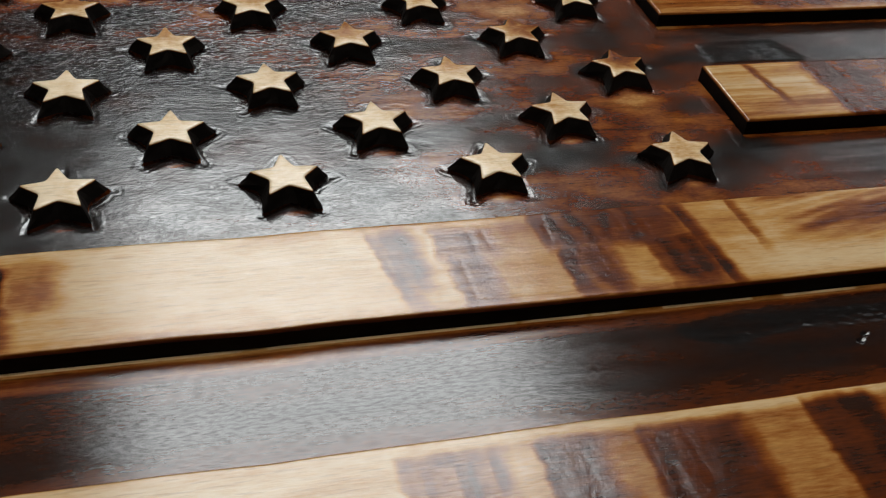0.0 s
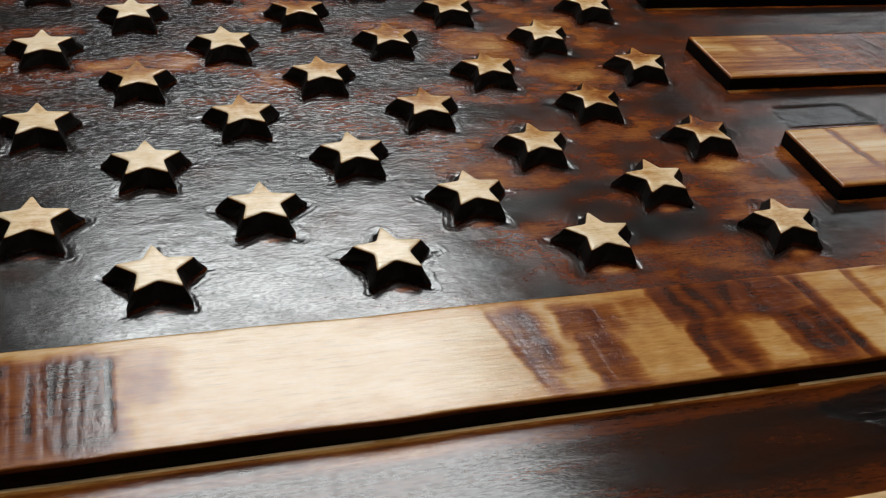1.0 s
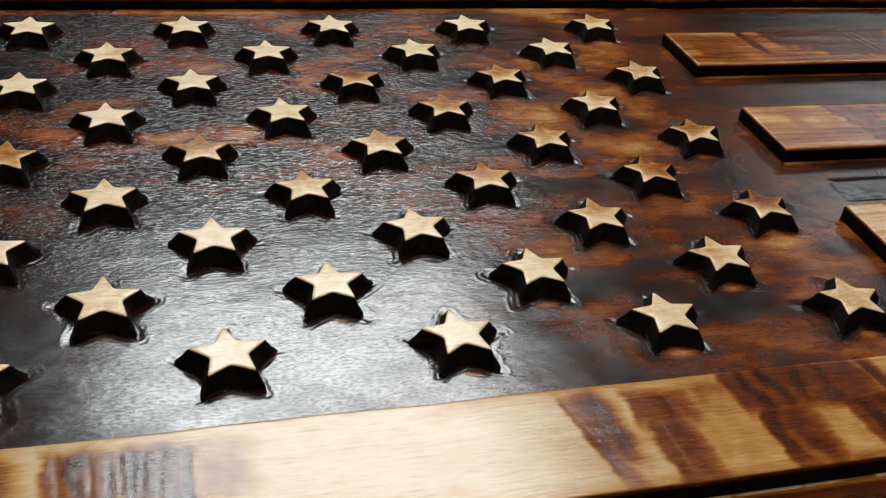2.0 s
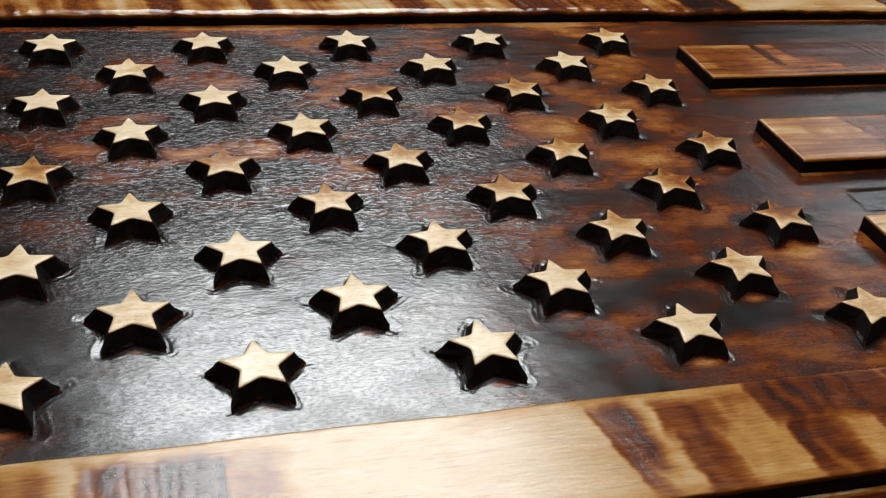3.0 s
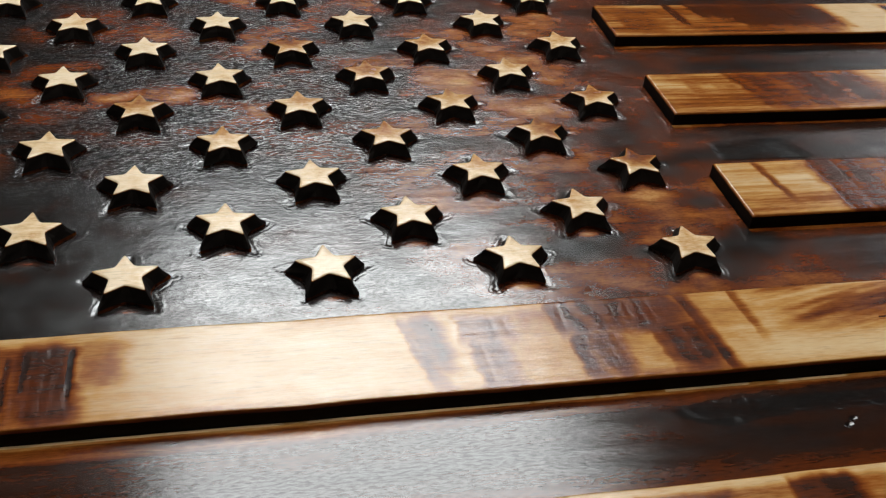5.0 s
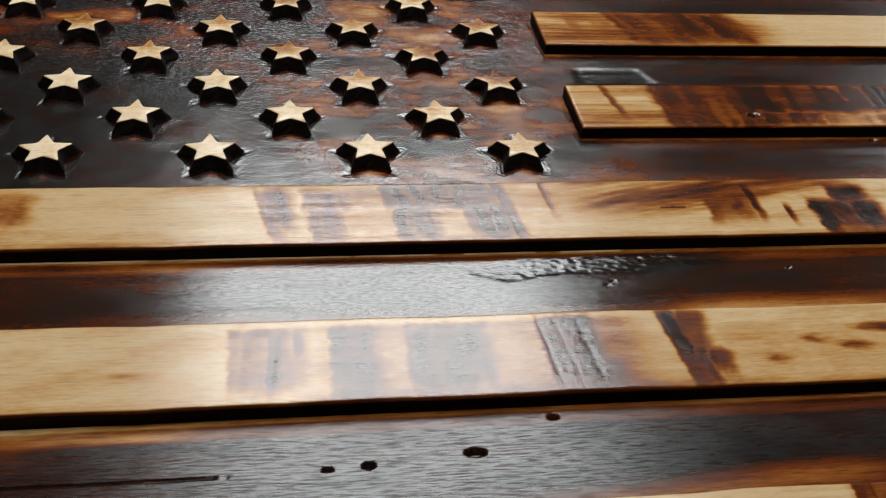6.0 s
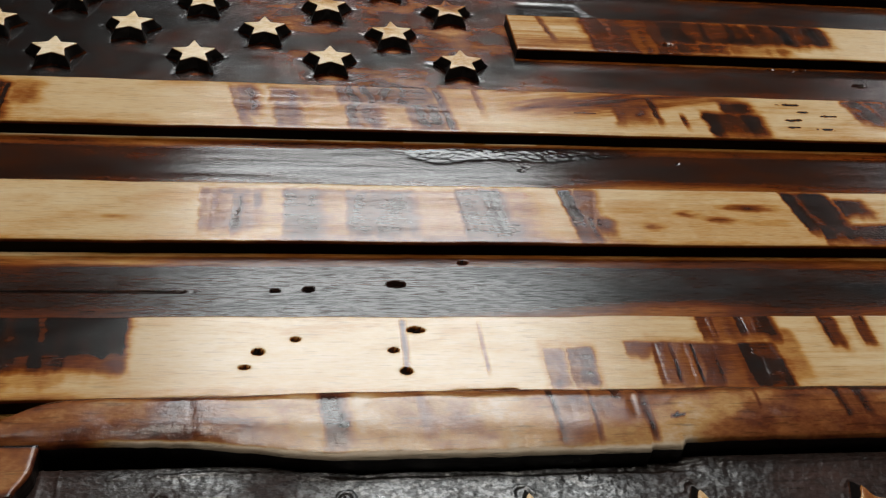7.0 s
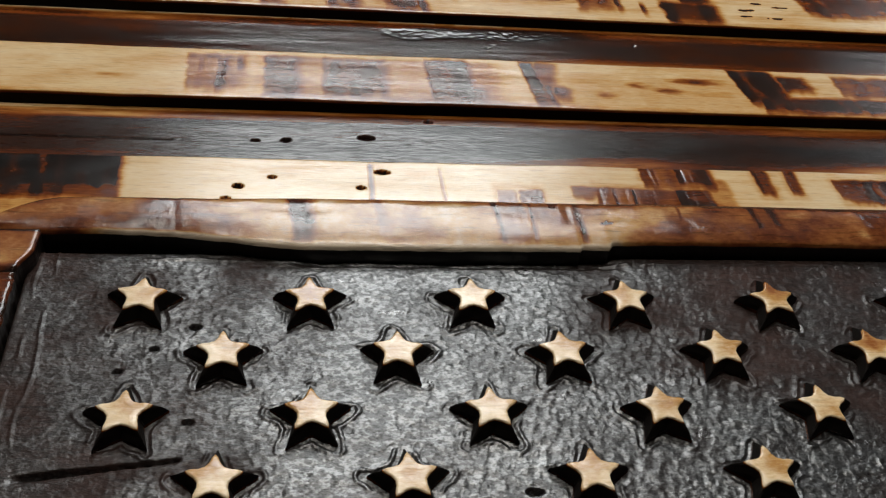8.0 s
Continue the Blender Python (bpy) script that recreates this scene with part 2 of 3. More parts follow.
    me.vertices.foreach_set("co", verts.ravel())
    me.loops.add(nf * 4)
    me.loops.foreach_set("vertex_index", faces.ravel().astype(np.int32))
    me.polygons.add(nf)
    me.polygons.foreach_set("loop_start", np.arange(0, nf * 4, 4, dtype=np.int32))
    me.polygons.foreach_set("material_index", side.astype(np.int32))
    me.polygons.foreach_set("use_smooth", ~side)
    attr = me.attributes.new("burn", "FLOAT", "POINT")
    attr.data.foreach_set("value", np.clip(pb, 0, 1))
    me.update(calc_edges=True)
    me.validate()
    for m in mats:
        me.materials.append(m)
    return me


def scorch(x, y, y0, y1, patches, base, seed, soft=0.0022, halo_size=1.0):
    """Burn level of a stripe: scorched patches (left, right, slant of the near end, near and far limits across the stripe, strength), in mm and fractions."""
    v = (y - y0) / (y1 - y0)
    level = base
    jag = (fbm(x * 120, y * 260, seed) - 0.5) * min(0.0034, soft * 0.7) + (vnoise(x * 60, y * 1500, seed + 2) - 0.5) * 0.0005
    for k, (left, right, slant, v0, v1, s) in enumerate(patches):
        u = x - slant * 0.001 * (1 - v) + jag * min(1.0, (right - left) / 8)
        vv = v + (fbm(x * 250, y * 90, seed + 5) - 0.5) * 0.14
        e = min(soft, (right - left) * 0.0006)
        m = ease((u - left * 0.001) / (0.6 * e) + 0.5) * ease((right * 0.001 - u) / (1.7 * e) + 0.5)
        m = m * ease((vv - v0) / min(0.35, soft * 90) + 0.5) * ease((v1 - v + (vv - v) * 0.3) / (soft * 40) + 0.5)
        bars = vnoise(u * 270 + 1.5 * vnoise(u * 90, v * 3, seed), v * 1.1, seed + k)
        m = m * (0.80 + 0.32 * ease((bars - 0.15) / 0.6) + 0.30 * (fbm(x * 70, y * 160, seed + 21) - 0.5))
        if s > 0.6 and right - left > 3.5:
            w = 0.0045 * (0.5 + fbm(x * 70, y * 160, seed + 9)) * halo_size
            halo = ease((u - left * 0.001) / w + 1) * ease((right * 0.001 - u) / w + 1) * ease((vv - v0) / 0.16 + 1) * ease((v1 - vv) / 0.16 + 1)
            level = np.maximum(level, base + (0.42 - base) * halo * halo_size * (0.4 + 0.8 * fbm(x * 60, y * 500, seed + 13)))
        level = np.maximum(level, base + (s - base) * np.minimum(m, 1.12))
    return level


def gouge(x, y, y0, y1, patches, seed, depth=0.0003):
    """Cuts across the scorched patches: a row of slanted blade strokes, each rising gently and dropping sharply, over wrinkled char."""
    v = (y - y0) / (y1 - y0)
    cut = np.zeros_like(x)
    for k, (left, right, slant, v0, v1, s) in enumerate(patches):
        if s < 0.5 or right - left > 60:
            continue
        u = x - slant * 0.001 * (1 - v)
        if right - left < 3.6:
            mid, half = (left + right) * 0.0005, (right - left) * 0.0005
            m = ease((v - v0) / 0.08 + 0.5) * ease((v1 - v) / 0.08 + 0.5)
            cut = cut - 0.00003 * m * ease(1.2 - np.abs(u - mid) / half)
            continue
        m = ease((u - left * 0.001) / 0.003 + 0.3) * ease((right * 0.001 - u) / 0.004) * ease((v - v0) / 0.2) * ease((v1 - v) / 0.10)
        p = u * 270 + 1.8 * vnoise(u * 130, v * 0.7, seed + k)
        tooth = np.floor(p)
        strong = ease((vnoise(tooth * 5.31, tooth * 0 + k, seed + 3) - 0.38) / 0.4)
        cut = cut - m * depth * strong * 1.8 * np.exp(-((p - tooth - 0.5) / 0.17) ** 2) - m * (depth * 0.5 + 0.00003) * fbm(u * 620, y * 330, seed + 40 + k, 2)
    return cut


def pits(x, y, places, ragged=0.25, grow=1.0):
    """Nail and worm holes: (x, y, half length, half width) in mm. Returns burn and depth."""
    level = np.zeros_like(x)
    for px, py, rx, ry in places:
        r = np.hypot((x * 1000 - px) / (rx + grow - 1), (y * 1000 - py) / (ry + grow - 1))
        r = r + (fbm(x * 500, y * 900, 33) - 0.5) * ragged
        level = np.maximum(level, ease((1.15 - r) / 0.30))
    return level


# ---------------------------------------------------------------- room
def structure(name, mesh, label):
    return tagged(new(name, mesh), label, kind="structure")


X0, X1, Y0, Y1 = -2.8, 4.4, -3.0, 5.2
structure("floor", box_mesh("floor", X0 - 0.1, X1 + 0.1, Y0 - 0.1, Y1 + 0.1, FLOOR_Z - 0.1, FLOOR_Z, M_FLOOR), "bare grey concrete workshop floor")
structure("ceiling", box_mesh("ceiling", X0 - 0.1, X1 + 0.1, Y0 - 0.1, Y1 + 0.1, CEILING_Z, CEILING_Z + 0.1, M_CEILING), "dim grey painted workshop ceiling")
structure("wall_west", box_mesh("wall_west", X0 - 0.1, X0, Y0, Y1, FLOOR_Z, CEILING_Z, M_WALL), "dim grey painted workshop wall")
structure("wall_east", box_mesh("wall_east", X1, X1 + 0.1, Y0, Y1, FLOOR_Z, CEILING_Z, M_WALL), "dim grey painted workshop wall")
structure("wall_south", box_mesh("wall_south", X0, X1, Y0 - 0.1, Y0, FLOOR_Z, CEILING_Z, M_WALL), "dim grey painted workshop wall")
structure("wall_north", box_mesh("wall_north", X0, X1, Y1, Y1 + 0.1, FLOOR_Z, CEILING_Z, M_WALL), "dim grey painted workshop wall")

for x, y, sx, sy, watts, colour in LAMPS:
    lamp = tagged(new("ceiling_light"), "flat square ceiling light with a white diffuser", "light", "ceiling lights")
    lamp.location = (x, y, CEILING_Z)
    part("frame", box_mesh("frame", -sx / 2 - 0.03, sx / 2 + 0.03, -sy / 2 - 0.03, sy / 2 + 0.03, -0.05, 0, M_FRAME, 0.006), lamp)
    part("diffuser", box_mesh("diffuser", -sx / 2, sx / 2, -sy / 2, sy / 2, -0.058, -0.045, diffuser_material(min(4.0, watts / (sx * sy) * 0.15)), 0.003), lamp)

bench = tagged(new("workbench"), "brown wooden workbench under the carved flags", "table")
bench.location = (0.35, 0.0, FLOOR_Z)
TH = TABLE_Z - FLOOR_Z
part("tabletop", box_mesh("tabletop", -0.75, 0.75, -0.62, 0.50, TH - 0.04, TH, M_TABLE, 0.003), bench)
for lx in (-0.68, 0.68):
    for ly in (-0.55, 0.43):
        part("leg", box_mesh("leg", lx - 0.04, lx + 0.04, ly - 0.04, ly + 0.04, 0, TH - 0.04, M_TABLE, 0.003), bench)


# ---------------------------------------------------------------- the stars
def star_outline(radius, inner, rounding):
    """Points of a five-pointed star, tip towards +y, each corner cut to a small arc."""
    corners = []
    for k in range(10):
        r = radius if k % 2 == 0 else inner
        a = math.pi / 2 + k * math.pi / 5
        corners.append(Vector((r * math.cos(a), r * math.sin(a))))
    pts = []
    for k in range(10):
        p, c, q = corners[k - 1], corners[k], corners[(k + 1) % 10]
        a, b = c + (p - c).normalized() * rounding, c + (q - c).normalized() * rounding
        for t in (0.0, 0.5, 1.0):
            pts.append(a * (1 - t) ** 2 + c * 2 * t * (1 - t) + b * t * t)
    return pts


def star_mesh(name, top, base, tall, level, rng, inner=0.46, foot=0.46, blunt=0.0004, tip=0.0015, soft=0.0008, shoulder=(0.45, 0.5, 0.48)):
    """A raised star: pale sanded top with a worn edge coloured paler as its highlight, toasted towards its middle, and
    soot-black sides that flare to blunt feet with a coloured glint.
    """
    wide, wide_in, down = shoulder
    half, half_in = base * wide + top * (1 - wide), base * foot * wide_in + top * inner * (1 - wide_in)
    rings = ((base, base * foot, blunt, -tall - 0.0006), (base * 0.955 + top * 0.045, base * foot * 0.965 + top * inner * 0.035, blunt, -tall + 0.0008), (half, half_in, blunt * 0.8 + 0.0001, -tall * down),
             (top * 1.012, top * inner * 1.03, tip, -soft), (top * 0.97, top * inner * 0.995, tip * 1.1, -soft * 0.35), (top * 0.90, top * inner * 0.93, tip * 1.2, -0.00004), (top * 0.80, top * inner * 0.85, tip, 0.0),
             (top * 0.42, top * inner * 0.55, tip * 0.4, 0.0))
    # rings after the fourth: paler edge is the bevel's highlight put into the colour
    tone = (1, 1, 1, 0.9, 0.55, 0.75, 0.88, 1.08)
    bm = bmesh.new()
    layer = bm.verts.layers.float.new("burn")
    loops = []
    turn = rng.uniform(0.5, 2.6)
    lean = (math.cos(turn), math.sin(turn))
    wob = [rng.uniform(-1, 1) for _ in range(30)]
    for k, (r, ri, rd, z) in enumerate(rings):
        ring = []
        for i, p in enumerate(star_outline(r, ri, rd)):
            w = 1 + 0.030 * wob[i // 3 * 3] + (rng.uniform(-0.035, 0.035) if k < 3 else 0)
            v = bm.verts.new((p.x * w, p.y * w, z))
            v[layer] = tone[k] * (level * (1 + 0.8 * (p.x * lean[0] + p.y * lean[1]) / top) if k > 3 else 1)
            ring.append(v)
        loops.append(ring)
    n = len(loops[0])
    for k in range(len(loops) - 1):
        for i in range(n):
            f = bm.faces.new((loops[k][i], loops[k][(i + 1) % n], loops[k + 1][(i + 1) % n], loops[k + 1][i]))
            f.material_index = (2, 1, 1)[k] if k < 3 else 0
            f.smooth = k >= 3
    mid = bm.verts.new((0, 0, 0))
    mid[layer] = level * 1.2
    for i in range(n):
        f = bm.faces.new((loops[-1][i], loops[-1][(i + 1) % n], mid))
        f.smooth = True
    me = bpy.data.meshes.new(name)
    bm.to_mesh(me)
    bm.free()
    for m in (M_STAR, M_SOOT, M_FOOT_GLINT):
        me.materials.append(m)
    return me


def star_distance(x, y, radius, inner):
    """Signed distance to a star's outline round the origin (inside: minus)."""
    a = np.arctan2(x, y)
    sector = 2 * math.pi / 5
    a = np.abs((a + sector / 2) % sector - sector / 2)
    r = np.hypot(x, y)
    px, py = r * np.sin(a), r * np.cos(a)
    tx, ty = 0.0, radius
    nx_, ny_ = inner * math.sin(math.pi / 5), inner * math.cos(math.pi / 5)
    ex, ey = nx_ - tx, ny_ - ty
    length = math.hypot(ex, ey)
    t = np.clip(((px - tx) * ex + (py - ty) * ey) / length ** 2, 0, 1)
    dist = np.hypot(px - tx - t * ex, py - ty - t * ey)
    sign = ex * (py - ty) - ey * (px - tx)
    return np.where(sign > 0, dist, -dist)


def star_field(x, y, centres, radius, foot=0.46):
    """Distance to the nearest star's foot, up to 8 mm."""
    d = np.full_like(x, 0.008)
    for cx, cy in centres:
        near = (np.abs(x - cx) < radius + 0.008) & (np.abs(y - cy) < radius + 0.008)
        if near.any():
            d[near] = np.minimum(d[near], star_distance(x[near] - cx, y[near] - cy, radius, radius * foot))
    return d


def chisel_marks(x, y, d, seed):
    """Knife lines and torn fibres round the foot of each star, at the distance d from it."""
    broken = ease((fbm(x * 170, y * 170, seed) - 0.32) / 0.2)
    line = ease(1 - np.abs(d - 0.0019) / 0.00045) * broken
    lip = ease(1 - np.abs(d - 0.0027) / 0.0005) * ease((fbm(x * 200, y * 200, seed + 1) - 0.36) / 0.2)
    return 0.00012 * lip - 0.00016 * line - 0.0003 * ease((0.0012 - d) / 0.0008)


def star_places(x0, half, y0, pitch):
    """Fifty places, nine rows of six and five, the first row being the one farthest from the reader."""
    places = []
    for row in range(9):
        for u in range(row % 2, 11, 2):
            places.append((x0 + half * u, y0 - pitch * row, row, u))
    return places


# ---------------------------------------------------------------- the large flag
GROUND = -0.0054
LEFT, RIGHT = -0.036, 0.86
FINE = (0.03, 0.57)
flag = tagged(new("wooden_flag"), "large carved and torched wooden flag lying on the workbench", "wall art", "carved flags")
flag.location = (0, 0, TABLE_Z)
LIFT = Matrix.Translation((0, 0, -TABLE_Z))


def flag_part(name, mesh, label=""):
    ob = part(name, mesh, flag, label)
    ob.matrix_basis = LIFT
    return ob


flag_part("backing", box_mesh("backing", LEFT - 0.018, RIGHT, -0.240, 0.262, TABLE_Z, GROUND - 0.004, M_BACK))

STARS_LARGE = star_places(0.0, 0.0302, 0.2085 - 0.0095, 0.02605)
CENTRES_LARGE = [(p[0], p[1]) for p in STARS_LARGE]


def canton_height(x, y):
    d = star_field(x, y, CENTRES_LARGE, 0.0142, 0.48)
    h = (fbm(x * 150, y * 190, 3, 4) - 0.5) * 0.00018 + (vnoise(x * 55, y * 80, 7) - 0.5) * 0.00016
    ragged = d + (fbm(x * 330, y * 330, 8, 3) - 0.5) * 0.0022
    h = h * ease((CANTON_RIGHT - x) / 0.006)
    for y0, y1 in ((0.151, 0.186), (0.0773, 0.1123), (0.0036, 0.0388)):
        foot = ease(1 - np.abs(x - 0.3284 + (fbm(y * 150, x * 0 + 2, 15) - 0.5) * 0.002) / 0.0011) * ease((y - y0 + 0.002) / 0.003) * ease((y1 + 0.001 - y) / 0.003)
        h = h + 0.00013 * foot * ease((vnoise(x * 200, y * 200, 16) - 0.25) / 0.3)
    scraped = 0.35 + 0.65 * ease((y - 0.01) / 0.08)
    return (h + (fbm(x * 120, y * 420, 6) - 0.5) * 0.00011) * scraped + chisel_marks(x, y, ragged, 4) * (0.45 + 0.30 * scraped)


CANTON_SPOTS = ((124, 115, 18, 6, -0.24), (235, 28, 14, 8, -0.22), (256, -4, 15, 6, 0.26), (204, -3, 12, 6, 0.12), (280, 83, 12, 8, 0.2), (175, 205, 18, 7, -0.2),
                (190, 165, 16, 8, -0.22), (262, 150, 20, 8, -0.2), (60, 190, 16, 10, 0.25), (70, 118, 15, 6, -0.18), (290, 215, 14, 8, -0.2), (295, -25, 18, 5, -0.2), (52, -24, 20, 8, -0.36))


def joint_tone(x, y):
    """Burn level of the low ground just either side of the field's end."""
    return 0.76 + (fbm(x * 30, y * 95, 105, 4) - 0.5) * 0.80 + 0.30 * np.exp(-((x - 0.325) / 0.018) ** 2 - ((y + 0.008) / 0.007) ** 2)


def canton_burn(x, y):
    level = 0.89 + 0.13 * ease((0.19 - x) / 0.05) * ease((0.085 - y) / 0.04) - 0.22 * ease((x - 0.19) / 0.08) + 0.08 * ease((x - 0.30) / 0.02) + (fbm(x * 36, y * 72, 11, 4) - 0.5) * (0.45 + 0.50 * np.maximum(ease((x - 0.19) / 0.05), ease((y - 0.06) / 0.05)))
    for sx, sy, rx, ry, amount in CANTON_SPOTS:
        r2 = ((x * 1000 - sx) / rx) ** 2 + ((y * 1000 - sy) / ry) ** 2
        level = level + amount * np.exp(-r2) * (0.1 + 1.8 * fbm(x * 90, y * 210, 12))
    d = star_field(x, y, CENTRES_LARGE, 0.0142, 0.48)
    level = level + 0.25 * ease(1 - d / 0.005) * (0.3 + vnoise(x * 150, y * 150, 14))
    # reddish glow at the front foot of the near stars, painted as weaker burn
    for cx, cy, row, u in STARS_LARGE:
        if row > 6:
            level = level - 0.34 * np.exp(-((x - cx - 0.001) / 0.005) ** 2 - ((y - cy + 0.0112) / 0.0015) ** 2)
    level = level - 0.30 * ease((y - 0.2215) / 0.003)
    w = ease((x - CANTON_RIGHT + 0.03) / 0.03)
    level = level * (1 - w) + joint_tone(x, y) * w
    return np.clip(level, 0.4, 1.0)


CANTON_RIGHT = 0.3306
flag_part("star_field", sheet("star_field", steps(LEFT, CANTON_RIGHT, 0.00050, (0.03, CANTON_RIGHT)), steps(-0.0345, 0.2285, 0.00050), GROUND, GROUND - 0.0045,
          (M_CANTON, M_SOOT), canton_height, canton_burn, 0.0), "charred dark carved field between the stars")

STRIPES_PALE = {2: (0.151, 0.186), 4: (0.0773, 0.1123), 6: (0.0036, 0.0388), 8: (-0.0705, -0.0350), 10: (-0.1440, -0.1085), 12: (-0.2175, -0.1820)}
BLOCK_LEFT = 0.331
PATCHES = {
    2: [(336, 356, 4, 0.1, 0.8, 0.58), (365, 369, 6, 0.35, 1, 0.8), (378, 396, 8, 0.55, 1, 0.8), (392, 448, 12, 0.25, 1, 0.78), (405, 446, 6, 0, 0.4, 0.6), (484, 540, 4, 0, 0.9, 0.85)],
    4: [(345, 352, 3, 0.2, 0.9, 0.48), (356, 374, 4, 0.1, 0.8, 0.45), (366, 430, 9, 0.05, 1, 0.66), (392, 410, 9, 0.3, 1, 0.8), (415, 427, 6, 0.2, 0.95, 0.82)],
    6: [(345, 348, 7, 0.2, 1, 0.60), (368, 414, 2, -0.2, 1.2, 0.72), (408, 482, 0, 0.3, 1, 0.84), (412, 440, 0, 0, 0.36, 0.78), (440, 474, 0, 0, 0.32, 0.52), (468, 500, 0, 0.35, 1, 0.92)],
    8: [(58, 74, 2, 0, 0.95, 0.45), (78, 111, 1, 0, 0.90, 0.74), (91.5, 94, 0, 0.1, 0.82, 0.86), (96, 98.5, 0, 0.3, 0.84, 0.84), (107.8, 110, 0, 0.15, 0.84, 0.90), (110, 122, 2, 0.35, 0.9, 0.45),
        (196.5, 201.5, 8, 0.02, 0.90, 0.66), (200, 209, 4, 0.25, 0.92, 0.74), (214.5, 233, 1, 0.52, 0.88, 0.72), (216.5, 228, 2, 0.0, 0.62, 0.68), (230, 292, 0, 0.10, 1, 0.36), (232, 246, 0, 0.62, 0.95, 0.48),
        (243, 284, 3, 0.52, 1.02, 0.79), (246, 262, 2, 0.02, 0.60, 0.72), (270, 287, 4, 0.08, 0.62, 0.80), (256, 274, 0, 0.0, 0.10, 0.52), (284.5, 288.5, 6, 0.02, 1, 0.84), (303, 306, 3, 0.4, 1, 0.6),
        (366, 385, -2, 0.28, 0.76, 0.66), (383, 386, 1, 0.3, 0.85, 0.92), (395, 397.5, 1, 0.22, 0.52, 0.76), (405.5, 433, 1, 0.02, 0.60, 0.86), (417, 432, 0, 0.5, 0.86, 0.84), (478, 530, 6, 0.4, 1, 0.80)],
    10: [(191, 214.5, 0, 0.15, 0.86, 0.56), (191, 214.5, 0, 0.77, 0.87, 0.72), (195, 198.5, 1, 0.45, 0.82, 0.68), (202.5, 208, 0, 0.14, 0.82, 0.76), (210.5, 214, 0, 0.52, 0.84, 0.82), (221.5, 236, 0, 0.03, 0.86, 0.76), (222, 235, 0, 0.80, 0.88, 0.80), (228, 235, 0, 0.04, 0.84, 0.76),
         (245, 271, 0, 0.08, 0.86, 0.76), (245, 271, 0, 0.80, 0.89, 0.80), (247, 250.5, 1, 0.12, 0.84, 0.68), (254, 260, 1, 0.10, 0.85, 0.76), (264, 269.5, 0, 0.34, 0.84, 0.70),
         (286.5, 305, 2, 0.08, 0.93, 0.82), (286.4, 288.6, 3, 0.10, 0.94, 0.76), (303, 311.5, -2, 0.05, 0.36, 0.82), (327, 334, 4, 0.02, 0.98, 0.84), (334.5, 344, -4, 0.34, 0.97, 0.74), (334.5, 339, 1, 0.02, 0.5, 0.78), (339.5, 346, 0, 0.15, 0.46, 0.80),
         (346, 442, 0, 0.08, 0.75, 0.24), (420, 441, 6, 0.22, 0.97, 0.86), (429, 520, 0, 0.05, 0.40, 0.85), (442, 456, 2, 0.52, 0.86, 0.80), (468, 520, 3, 0.4, 0.9, 0.72)],
    12: [(40, 174, 1, 0.46, 1.1, 0.97), (30, 158, 0, 0.30, 0.7, 0.90), (40, 175, 1, 0.28, 1.1, 0.66), (30, 166, -10, 0.12, 0.6, 0.40), (305.5, 313, 0, 0.06, 0.58, 0.68), (314, 323, -1, 0.08, 0.58, 0.70), (333, 346, 1, 0.44, 0.63, 0.60), (343, 386, -1, 0.03, 0.63, 0.68), (349, 351, -1, 0.05, 0.62, 0.86), (356.5, 358, -1, 0.05, 0.62, 0.88), (363.5, 365.5, -1, 0.05, 0.62, 0.86), (372, 386, 2, 0.03, 0.63, 0.86),
         (362, 391, 0, 0.60, 1.05, 0.66), (367, 368.5, 0, 0.62, 1.05, 0.84), (376, 390, 0, 0.66, 1.05, 0.80), (384, 395, 1, 0.1, 0.8, 0.42), (407, 413, 1, 0.54, 1, 0.86), (420, 424.5, -1, 0.58, 1, 0.86), (438, 480, 2, 0.45, 0.85, 0.82), (259.8, 261.8, 0, 0.3, 0.95, 0.66), (285.2, 286.6, 1, 0.25, 0.9, 0.5)],
}
SPECKS = {8: [(351, -53, 6, 0.45), (452, -41, 5, 0.8), (450, -54, 4, 1.0), (463, -61, 4, 0.8), (457, -47, 3, 0.7), (468, -50, 4, 0.8), (447, -60, 3, 0.6)],
          6: [(409, 13, 2.2, 1.3)],
          12: [(214.4, -198.6, 1.7, 1.2), (226, -193, 1.3, 0.7), (210.5, -205.3, 1.5, 0.7), (265, -188.5, 2.5, 1.2), (257, -198, 1.4, 0.9), (260.5, -207, 1.6, 1.2)]}

SMEARS = ((163, -130, 5, 1.0, 0.30), (363, -133, 6, 2.4, 0.42), (377, -125, 5, 2.6, 0.55), (389, -128, 6, 2.2, 0.50), (404, -121, 9, 2.8, 0.46), (394, -120, 6, 1.6, 0.30), (352, -122, 16, 5, 0.14), (410, -130, 12, 4, 0.2))


def stripe_pale(k):
    y0, y1 = STRIPES_PALE[k]
    x0 = BLOCK_LEFT if k < 8 else LEFT
    base_level = {2: 0.40, 4: 0.37, 6: 0.26}.get(k, 0.10)

    def burn(x, y):
        base = base_level + (fbm(x * 14, y * 90, 30 + k, 3) - 0.5) * (0.70 if k < 8 else 0.22)
        if k > 6:
            smoke = fbm(x * 30 + y * 12, y * 95 - x * 9, 38 + k, 4)
            base = base + 0.55 * np.clip(smoke - 0.50, 0, 1) + 0.16 * ease((y0 + 0.005 - y) / 0.004)
        if k < 8:
            base = base + (fbm(x * 22, y * 900, 35 + k, 3) - 0.5) * 0.42 * ease((0.47 - x) / 0.04)
        else:
            base = base + (fbm(x * 20, y * 700, 36 + k, 2) - 0.5) * 0.20 * ease((x - 0.33) / 0.03)
